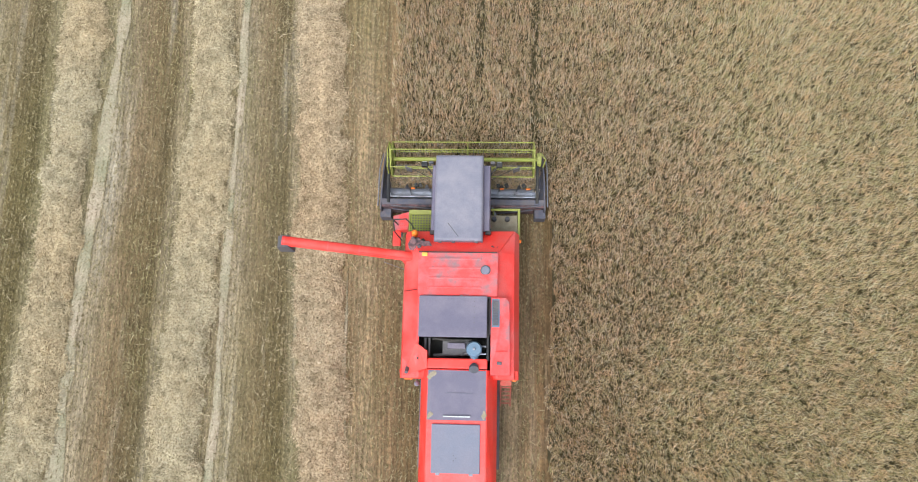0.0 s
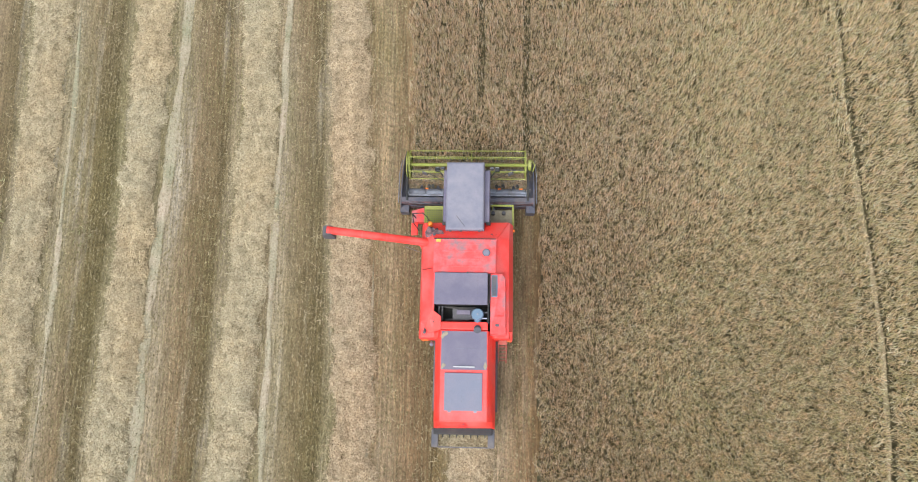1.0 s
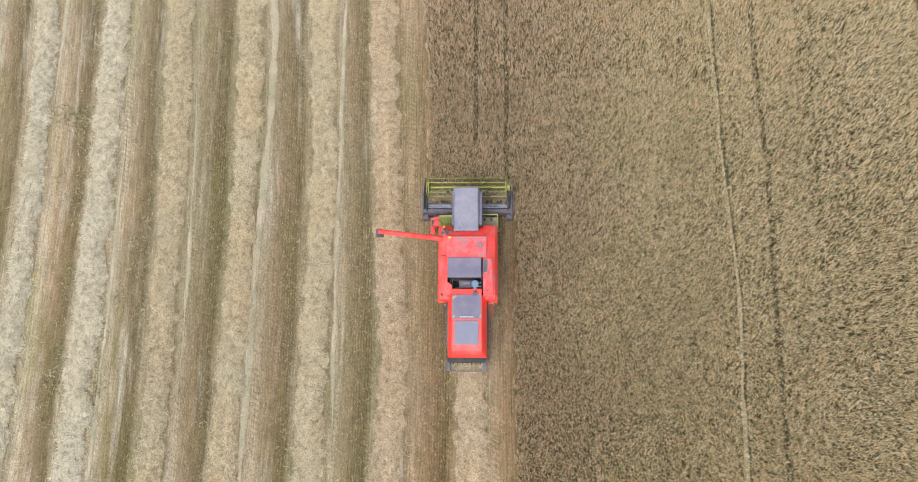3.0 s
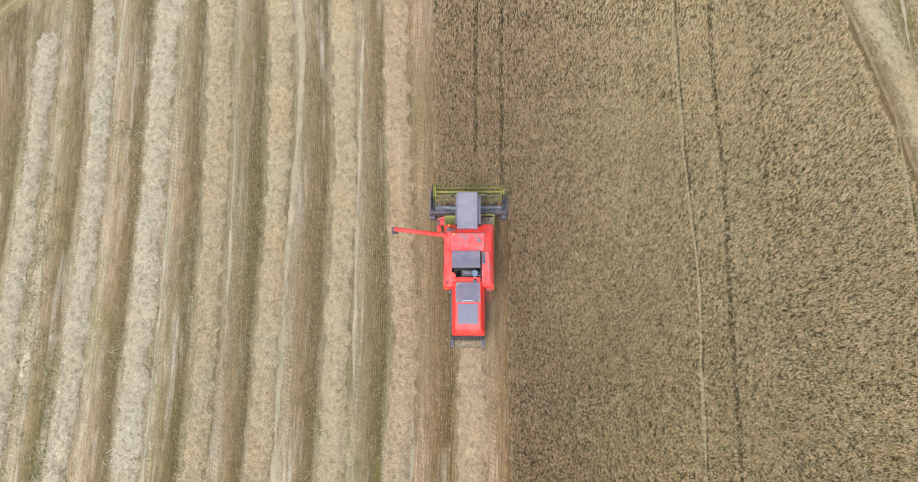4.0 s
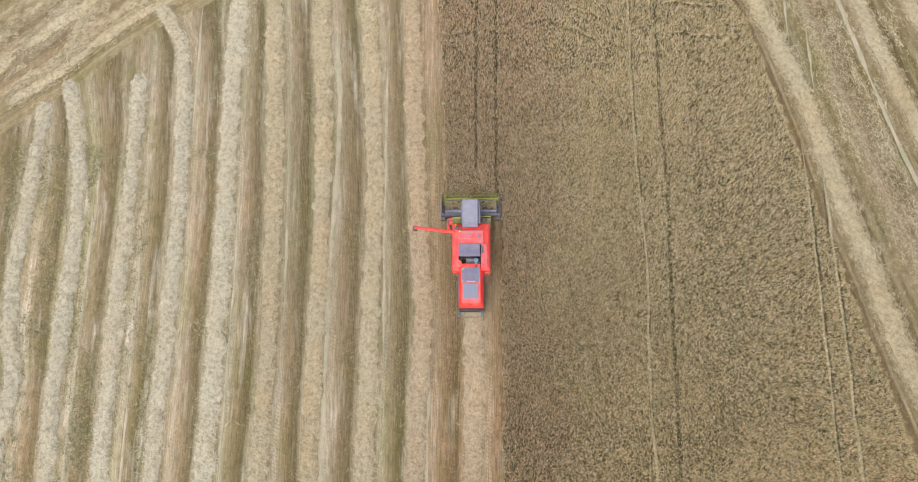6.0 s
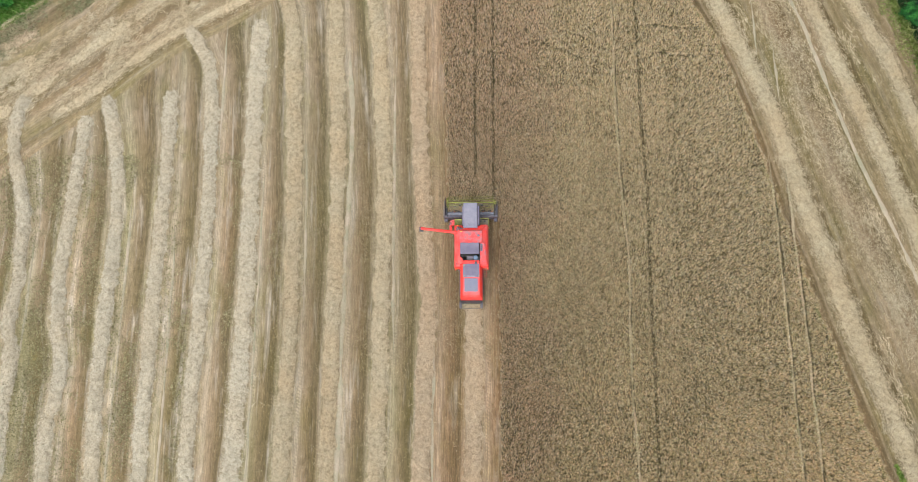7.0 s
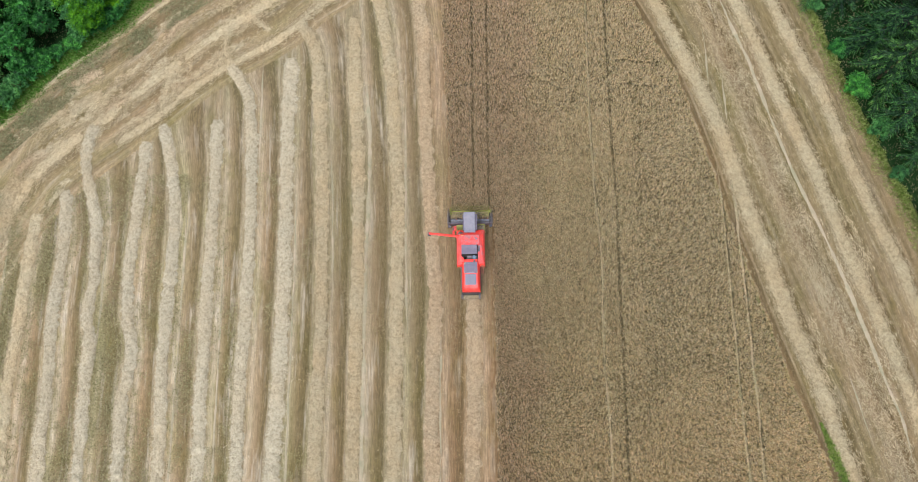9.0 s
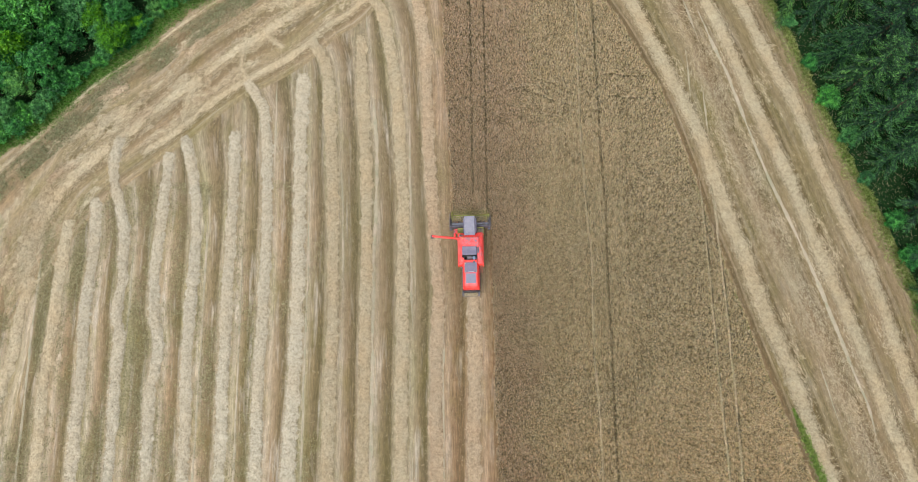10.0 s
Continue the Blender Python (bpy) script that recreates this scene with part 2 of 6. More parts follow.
def smooth_noise(x, y, scale, seed=0):
    """Soft value noise between -1 and 1 on arrays."""
    table = np.random.RandomState(seed).uniform(-1, 1, (256, 256))
    x, y = np.asarray(x) / scale, np.asarray(y) / scale
    i, j = np.floor(x).astype(int), np.floor(y).astype(int)
    a, b = x - i, y - j
    a, b = a * a * (3 - 2 * a), b * b * (3 - 2 * b)
    g = lambda p, q: table[p % 256, q % 256]
    return (g(i, j) * (1 - a) + g(i + 1, j) * a) * (1 - b) + (g(i, j + 1) * (1 - a) + g(i + 1, j + 1) * a) * b


def resample(line, step):
    """A smooth line through the points, at even steps."""
    pts = np.array(line, float)
    ext = np.vstack([2 * pts[0] - pts[1], pts, 2 * pts[-1] - pts[-2]])
    out = []
    for k in range(len(pts) - 1):
        p0, p1, p2, p3 = ext[k:k + 4]
        for q in np.linspace(0, 1, 12, endpoint=False):
            out.append(0.5 * (2 * p1 + (p2 - p0) * q + (2 * p0 - 5 * p1 + 4 * p2 - p3) * q * q + (3 * p1 - p0 - 3 * p2 + p3) * q ** 3))
    out = np.array(out + [pts[-1]])
    d = np.concatenate([[0], np.cumsum(np.hypot(*np.diff(out, axis=0).T))])
    s = np.arange(0, d[-1], step)
    return np.column_stack([np.interp(s, d, out[:, 0]), np.interp(s, d, out[:, 1])])


def strips(rng, centre, direction, length, width, loose=None):
    """A thin quad for each centre along its direction, turned at random about its length, or nearly flat side up where loose is given."""
    n = len(centre)
    d = direction / np.linalg.norm(direction, axis=1, keepdims=True)
    side = np.cross(d, rng.normal(size=(n, 3)) if loose is None else np.array([0, 0, 1.0]) + rng.normal(size=(n, 3)) * loose)
    side /= np.linalg.norm(side, axis=1, keepdims=True) + 1e-9
    a, s = d * length[:, None] / 2, side * width[:, None] / 2
    v = np.stack([centre - a - s, centre - a + s, centre + a + s * 0.6, centre + a - s * 0.6], 1).reshape(-1, 3)
    return v, np.arange(n * 4).reshape(-1, 4)


# ---- lines of the field, in metres ----
BACK = -46.0
SWATHS = [
    [(-55.2, BACK), (-55.2, -18.6), (-54.2, -12), (-53.7, -6.6), (-52.9, -2.4)],
    [(-49.9, BACK), (-49.9, -22.5), (-50, -16), (-49.7, -9.4), (-49.5, -2.5), (-49.3, 1.1), (-49.1, 4.7)],
    [(-45.7, BACK), (-45.7, -22.5), (-45.6, -16.1), (-45.9, -9.5), (-46, -6), (-45.8, -2.6), (-45.6, 1.7), (-46, 7.4)],
    [(-41.4, BACK), (-41.4, -23.2), (-41.5, -16.2), (-41.5, -9.5), (-42, -7.5), (-41.8, -2.7), (-41.9, 2.3), (-42.3, 4.5), (-43.5, 8.2), (-44.2, 11.2), (-43.9, 13.8), (-43.4, 15.1)],
    [(-37.1, BACK), (-37.1, -23.2), (-37.3, -16.2), (-36.9, -13), (-36.8, -10.3), (-37.6, -6.9), (-37.8, -2.8), (-37.8, 1.5), (-37.5, 5.8), (-37.3, 11), (-37.2, 13)],
    [(-32.9, BACK), (-32.9, -23.3), (-33.1, -16.3), (-33.3, -9.7), (-33.2, -2.9), (-33.2, 3.5), (-33.7, 7.9), (-34.4, 11.3), (-35.5, 15)],
    [(-28.7, BACK), (-28.7, -23.3), (-28.9, -16.4), (-28.9, -9.8), (-29, -2.9), (-28.9, 2.7), (-28.9, 8.5), (-29.1, 15.4)],
]
SWATHS += [
    [(-24.7, BACK), (-24.7, -23.4), (-24.7, -16.4), (-24.7, -9.8), (-24.6, -3), (-24.6, 4), (-24.9, 11.4), (-25.5, 17.9), (-26.5, 19.8), (-28, 22.3)],
    [(-20.9, BACK), (-20.9, -23.4), (-20.7, -16.5), (-20.6, -9.9), (-20.6, -3.1), (-20.6, 3.9), (-20.8, 11.3), (-20.9, 18.9), (-20.8, 22.9)],
    [(-16.6, BACK), (-16.6, -23.5), (-16.5, -15.9), (-16.3, -10), (-16.4, -3.2), (-16.6, 3.8), (-16.9, 11.1), (-17.3, 18.8), (-17.9, 23.5), (-19.3, 26.4), (-20.4, 27.4)],
    [(-12.6, BACK), (-12.6, -23.5), (-12.5, -16.6), (-12.5, -10.1), (-12.5, -3.3), (-12.5, 3.7), (-12.7, 11), (-13.2, 18.6), (-13.5, 27.8)],
    [(-8.3, BACK), (-8.3, -23.6), (-8.2, -10.2), (-8.1, 3.6), (-8.4, 10.9), (-8.9, 18.5), (-9.8, 26.4), (-10.9, 30.9), (-12.3, 33.5)],
    [(-4.4, BACK), (-4.4, -23.6), (-4.3, -13.5), (-4, -5.5), (-4.3, -0), (-4.7, 7.1), (-5.1, 14.5), (-5.2, 22.2), (-5.6, 27.8), (-6.3, 33.2)],
    [(-0.2, BACK), (-0.2, -23.6), (0, -16.8), (0.1, -10.3), (0.1, -5.0)],
]
HEADLAND_LEFT = [
    [(-40.7, 12.8), (-36.5, 15.9), (-33, 18.9), (-29.5, 21.5), (-24, 24.5), (-20.7, 26.8), (-17.8, 29.6), (-14.8, 31.5), (-11.1, 35.3), (-3, 42.5), (4, 49)],
    [(-56.5, -3), (-52.9, 3.3), (-50.6, 8.4), (-47.3, 12.1), (-43.9, 15), (-39.7, 18.4), (-34.8, 22.4), (-29.7, 26.4), (-26.8, 28.3), (-20.9, 32.6), (-17.5, 35.4), (-9, 43), (2, 53)],
    [(-56, 3), (-52.1, 8.8), (-49.7, 14), (-46.7, 17), (-42.1, 19.6), (-38.2, 22.7), (-35, 26.4), (-30.7, 29.5), (-26.2, 32.8), (-22.5, 35.6), (-14, 43.5), (-2, 55)],
    [(-60.5, 9.5), (-55.8, 14.2), (-51.7, 18), (-48.3, 21.8), (-44.8, 24.5), (-41.2, 26.8), (-37.6, 29.9), (-33.9, 32.7), (-30.2, 35.3), (-22, 43), (-8, 57)],
]
HEADLAND_RIGHT = [
    [(44.5, BACK), (37.4, -24.1), (35.7, -16.7), (33.1, -8.3), (31, -0.2), (29.3, 6.2), (27.6, 13.5), (25, 20.4), (23.6, 24.3), (22.1, 27.9), (20.1, 32.9), (11, 53)],
    [(49.5, BACK), (42.8, -24.1), (40.5, -16.1), (39.4, -12.3), (36.8, -4.4), (34.3, 3.2), (32.4, 9.7), (31.1, 14.1), (29.8, 18.7), (28.6, 24.1), (25.7, 33), (17, 55)],
    [(52.5, BACK), (46.1, -24.1), (44.4, -17.4), (43, -11.7), (41.3, -5.8), (39.4, 0.6), (37.6, 7.4), (35.1, 15.3), (32.5, 24), (29.4, 32.9), (20.5, 56)],
    [(55.5, BACK), (49.4, -23), (47.6, -15), (46.5, -9.2), (45.1, -3.2), (43.3, 2.3), (41.4, 8.7), (39.6, 16.1), (36.9, 23), (33.7, 32.3), (25, 57)],
]
CROP_EDGE = [(42.0, BACK), (35.7, -25.2), (34.1, -19.9), (32.5, -14.7), (30.9, -8.9), (29.3, -2.9), (27.8, 2.4), (26.6, 8.1), (25.3, 12.6), (23.6, 19.4), (21.6, 23.3), (19.5, 28), (16.3, 33.1), (7.5, 54)]
WOOD_LEFT = [(-68, 6.5), (-60.2, 13.6), (-55.3, 16.2), (-51.9, 19.4), (-48.4, 22.9), (-44.9, 25.3), (-41.3, 28.7), (-38.5, 31.8), (-35.6, 34), (-32.6, 35.9), (-17, 56)]
WOOD_RIGHT = [(58.0, BACK), (53.0, -25.0), (49.9, -12.2), (48.8, -7.3), (47.6, -2.6), (46.3, 2.2), (44.9, 5.8), (43.6, 9.4), (42.4, 13.1), (40.9, 17.6), (39.4, 23), (37.9, 27.8), (36, 32.7), (29, 56)]
SPURS = [  # line, half width
    ([(-47.4, 20.2), (-45.2, 21.1), (-43.2, 22)], 1),
    ([(-50.4, 14.8), (-48.8, 15.9), (-47.2, 17)], 0.9),
    ([(-53.3, 1.9), (-53, 5.1), (-51.5, 8.6)], 2),
    ([(-35.9, 25.6), (-35.1, 27.4), (-33.8, 28.8)], 0.7),
    ([(-26.8, 29.3), (-25.3, 28), (-23.5, 26.6)], 0.6),
    ([(-35.8, 16.3), (-35.6, 19), (-35, 20.9), (-33.2, 22.3)], 0.55),
    ([(-43.4, 15.1), (-42, 17.1), (-39.6, 18.6)], 0.5),
    ([(-28, 22.3), (-28.7, 24.3), (-28.6, 26.5), (-27.5, 27.7)], 0.6),
    ([(-46.7, 17), (-45.3, 18), (-43.1, 19.3)], 0.7),
    ([(-52.2, 9.6), (-50.9, 11), (-48.8, 12.1)], 0.7),
    ([(-54.2, -3.8), (-53.5, -1), (-54.3, 2.6)], 1.5),
]
CUT_Y = 3.8          # how far the mower bar has come
FRONT_Y = 58.0


def line_x(line, y):
    pts = sorted(line, key=lambda q: q[1])
    return np.interp(y, [q[1] for q in pts], [q[0] for q in pts])


def crop_left(y):
    return np.where(y > CUT_Y, np.interp(y, [CUT_Y, 10.5, 18.0, 34.0, 58.0], [-2.2, -2.4, -2.8, -3.3, -4.4]), 2.36 + 0.0 * y)


TRAMLINES = [  # line, half width, worn down to the soil
    ([(0.3, 6.4), (0.4, 21.8), (0.45, 58.0)], 0.13, False), ([(1.95, 4.2), (2.1, 21.8), (2.25, 58.0)], 0.13, False),
    ([(13.8, BACK), (13.8, -24.1), (13.8, -18.2), (13.6, -13.2), (13.7, -7.9), (13.9, -2.6), (13.7, 2.9), (13.5, 7.9), (13.5, 17.5), (13.7, 28.4), (13.8, 50)], 0.13, True),
    ([(15.4, BACK), (15.4, -23.2), (15.6, -11.3), (15.6, -4), (15.9, 5), (15.7, 10), (15.8, 15.2), (15.8, 21.3), (15.8, 26.8), (15.7, 33.2), (15.4, 45)], 0.15, False),
    ([(27.3, BACK), (27.3, -24.7), (27.2, -20.9), (27.2, -15.9), (27.2, -10.8), (27.2, -6.2), (27.2, -0.8), (27.2, 2.6), (27, 9.3)], 0.13, True), ([(28.6, -30), (28.8, -16.6), (28.7, -13.4), (28.8, -10.2), (28.7, -5.6), (28.6, -0.9), (28.6, 4), (28.4, 7.5)], 0.15, True),
]
TRAILS = [
    [(-2.2, 18.7), (2.1, 18.8), (5, 19.5), (6.8, 19.9), (8.6, 20.9), (10.4, 20.7), (12.8, 19.2)],
    [(6.8, 19.6), (9.3, 18.8), (11.3, 18), (14.1, 17)],
    [(15.8, 21.2), (18.6, 21.3), (22.3, 20.8)],
    [(15.6, 18.2), (18.4, 18.4), (23.3, 17.9)],
    [(3.4, 4.7), (7, 4.7), (10.6, 4.2), (13.3, 3.7), (15.6, 4.4), (19.2, 4.6), (23.2, 4.8), (26.7, 4.5)],
    [(5.6, 3), (8.1, 4.1), (9.7, 3.3), (11.5, 2.9)],
]


# ---- ground ----
def build_ground():
    bm = bmesh.new()
    rings = [0, 30, 60, 90, 140, 220, 400, 800, 1600, 3000]
    bmesh.ops.create_circle(bm, cap_ends=True, segments=64, radius=rings[1])
    edge = [e for e in bm.edges if e.is_boundary]
    for r in rings[2:]:
        made = bmesh.ops.extrude_edge_only(bm, edges=edge)["geom"]
        vs = [v for v in made if isinstance(v, bmesh.types.BMVert)]
        for v in vs:
            v.co *= r / math.hypot(v.co.x, v.co.y)
            v.co.z = 0.0
        edge = [e for e in made if isinstance(e, bmesh.types.BMEdge) and e.is_boundary]
    for v in bm.verts:
        v.co.z = -0.02
    bmesh.ops.recalc_face_normals(bm, faces=bm.faces)
    g = part("ground", bm, M_GROUND, None)
    tagged(g, "rough green meadow round the grain field", "ground", kind="structure")


def lanes_by_y(name, lines, ys, z, label, first=0, material=None):
    """One sheet of lanes between lines that run along y."""
    cols, us = [], []
    for k in range(len(lines) - 1):
        a, b = line_x(lines[k], ys), line_x(lines[k + 1], ys)
        for f in np.linspace(0, 1, 5)[: 4 if k < len(lines) - 2 else 5]:
            cols.append(a + (b - a) * f)
            us.append(first + k + f)
    x = np.stack(cols, 1)
    y = np.repeat(ys[:, None], x.shape[1], 1)
    verts = np.stack([x, y, np.full_like(x, z)], -1).reshape(-1, 3)
    uv = np.stack([np.broadcast_to(np.array(us), x.shape), y], -1).reshape(-1, 2)
    ob = sheet(name, verts, grid_faces(*x.shape), [material or M_STUBBLE], uv=uv)
    return tagged(ob, label, "stubble field", kind="structure")


def lanes_along(name, lines, z, label, first=0, count=90, material=None):
    rows = []
    for line in lines:
        p = resample(line, 0.5)
        rows.append(p[np.linspace(0, len(p) - 1, count).astype(int)])
    cols, us = [], []
    for k in range(len(rows) - 1):
        for f in np.linspace(0, 1, 5)[: 4 if k < len(rows) - 2 else 5]:
            cols.append(rows[k] + (rows[k + 1] - rows[k]) * f)
            us.append(first + k + f)
    g = np.stack(cols, 1)
    along = np.concatenate([[0], np.cumsum(np.hypot(*np.diff(g[:, 0], axis=0).T))])
    verts = np.concatenate([g, np.full((*g.shape[:2], 1), z)], -1).reshape(-1, 3)
    uv = np.stack([np.broadcast_to(np.array(us), g.shape[:2]), np.repeat(along[:, None], g.shape[1], 1)], -1).reshape(-1, 2)
    ob = sheet(name, verts, grid_faces(*g.shape[:2]), [material or M_STUBBLE], uv=uv)
    return tagged(ob, label, "stubble field", kind="structure")


build_ground()
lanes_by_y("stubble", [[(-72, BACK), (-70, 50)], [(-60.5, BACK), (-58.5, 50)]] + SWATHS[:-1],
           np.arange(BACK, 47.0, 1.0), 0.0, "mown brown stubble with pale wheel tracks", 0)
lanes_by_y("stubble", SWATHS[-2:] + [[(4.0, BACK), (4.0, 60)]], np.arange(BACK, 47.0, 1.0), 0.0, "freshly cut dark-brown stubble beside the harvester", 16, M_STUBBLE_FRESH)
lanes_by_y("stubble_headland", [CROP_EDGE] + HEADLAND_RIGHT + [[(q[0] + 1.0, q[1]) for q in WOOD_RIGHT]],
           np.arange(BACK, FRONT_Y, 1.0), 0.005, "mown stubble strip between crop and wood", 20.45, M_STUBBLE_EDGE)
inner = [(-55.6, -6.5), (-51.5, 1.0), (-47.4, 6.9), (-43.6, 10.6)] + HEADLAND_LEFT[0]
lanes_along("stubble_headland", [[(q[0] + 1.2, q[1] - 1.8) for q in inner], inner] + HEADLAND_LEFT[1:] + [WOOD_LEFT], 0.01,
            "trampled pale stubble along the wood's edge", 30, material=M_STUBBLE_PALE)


# litter coloured almost black, so that it holds the trees' shade
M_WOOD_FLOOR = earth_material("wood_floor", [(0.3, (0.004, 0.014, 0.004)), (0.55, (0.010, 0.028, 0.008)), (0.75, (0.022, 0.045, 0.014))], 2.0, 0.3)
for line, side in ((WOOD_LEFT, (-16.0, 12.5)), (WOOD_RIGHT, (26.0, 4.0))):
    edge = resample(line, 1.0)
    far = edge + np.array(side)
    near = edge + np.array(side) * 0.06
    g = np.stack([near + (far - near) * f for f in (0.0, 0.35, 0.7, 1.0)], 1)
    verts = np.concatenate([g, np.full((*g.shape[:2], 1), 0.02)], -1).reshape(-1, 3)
    tagged(sheet("wood_floor", verts, grid_faces(*g.shape[:2]), [M_WOOD_FLOOR]), "leaf litter under the trees with their shade in its near-black colour", "wood floor", kind="structure")

TRACKS = [
    ([(-51.8, 1.1), (-52.1, -5.2), (-52.1, -10.7), (-52, -18.6), (-52, -40)], 0.17),
    ([(-27.5, 2), (-27.3, -5), (-27.2, -13.1), (-27.1, -22.7), (-27.1, -40)], 0.14),
    ([(-11.9, 20), (-11.5, 15), (-11.3, 11), (-11.4, 3.7), (-11.6, -3.3), (-11.6, -13.4), (-11.7, -22.9), (-11.7, -40)], 0.24),
    ([(-3.5, 0.7), (-3.4, -10.2), (-3.5, -16.7), (-3.5, -40)], 0.12),
    ([(-40.7, 2.3), (-40.6, -5.5), (-40.7, -12.2)], 0.13),
    ([(-24.1, 23), (-24, 15.2), (-23.9, 7.7)], 0.12),
    ([(-12.9, 31.8), (-12.8, 28.2)], 0.14),
    ([(-7.3, 16.9), (-7.2, 2.2), (-7, -10.2)], 0.12),
    ([(-15.7, 11.1), (-15.3, 2.4), (-15.1, -7.3)], 0.11),
    ([(28.8, 30.5), (30.2, 25.7), (31.8, 20.9), (33.3, 14.8), (34.5, 10.4), (35.8, 6), (37.5, 1.1), (39.4, -5.1), (40.8, -10.4), (42, -14.9), (43.2, -19.3), (43.5, -23.5)], 0.22),
    ([(27, 25), (27.1, 21.1), (27.1, 17.3)], 0.13),
    ([(28.7, 19.5), (28.7, 16.5), (28.8, 12.7)], 0.15),
    ([(26.8, 33.1), (27.9, 29), (28.9, 24.9)], 0.16),
    ([(28.4, 6.9), (28.7, 4.8), (29, 1.3)], 0.14),
    ([(38.3, -13.6), (39.1, -17.4), (39.9, -21.1)], 0.12),
    ([(-19.6, -38.0), (-19.4, -5.0), (-19.5, 8.0)], 0.12), ([(-31.7, -38.0), (-31.7, -5.0), (-31.9, 5.0)], 0.12),
]


def build_track(line, half, seed, base=0.006, crown=0.012, soil=M_SOIL):
    """A bare wheel track of pale soil, broken here and there."""
    p = resample(line, 0.3)
    t = np.gradient(p, axis=0)
    t /= np.linalg.norm(t, axis=1, keepdims=True)
    nrm = np.stack([-t[:, 1], t[:, 0]], 1)
    s = np.arange(len(p)) * 0.3
    w = half * np.clip(0.8 + 0.3 * smooth_noise(s, s * 0, 2.1, seed) + 0.25 * smooth_noise(s, s * 0 + 3, 0.6, seed), 0.04, 1.5) * np.clip(np.minimum(s, s[-1] - s) / 4.0, 0.02, 1)
    p = p + nrm * (0.06 * smooth_noise(s, s * 0 + 9, 1.7, seed))[:, None]
    g = np.stack([p - nrm * w[:, None], p, p + nrm * w[:, None]], 1)
    verts = np.concatenate([g, np.broadcast_to(np.array([base, base + crown, base])[None, :, None], (*g.shape[:2], 1))], -1).reshape(-1, 3)
    ob = sheet("wheel_track", verts, grid_faces(*g.shape[:2]), [soil])
    tagged(ob, "bare pale wheel track pressed into stubble", "wheel track", kind="structure")


for k, (line, half) in enumerate(TRACKS):
    east = line[0][0] > 20
    build_track(line, half, 60 + k, 0.035 if east else 0.02, 0.03)


# ---- standing crop ----
def tram_mask(x, y, widen=1.0, deep=True):
    hit = np.zeros(np.shape(x), bool)
    for line, half, bare in TRAMLINES:
        if bare != deep:
            continue
        lo, hi = min(q[1] for q in line), max(q[1] for q in line)
        off = np.abs(x - line_x(line, y) - 0.05 * smooth_noise(x * 0, y, 1.5, 5))
        hit |= (off < half * widen) & (y > lo) & (y < hi)
    return hit


def trail_mask(x, y, half):
    hit = np.zeros(np.shape(x), bool)
    for line in TRAILS:
        mid = np.interp(x, [q[0] for q in line], [q[1] for q in line])
        off = np.abs(y - mid - 0.25 * smooth_noise(x, x * 0, 0.9, 8))
        hit |= (off < half) & (x > line[0][0]) & (x < line[-1][0]) & (smooth_noise(x, y * 0 + line[0][0], 1.1, 28) > -0.25)
    return hit


def in_crop(x, y, margin=0.0):
    ragged = 0.13 * smooth_noise(x * 0, y, 0.35, 3) + 0.1 * smooth_noise(x * 0, y, 1.3, 4)
    return (x > crop_left(y) + ragged + margin) & (x < line_x(CROP_EDGE, y) - margin + 1.3 * ragged) & (y > BACK) & (y < FRONT_Y)


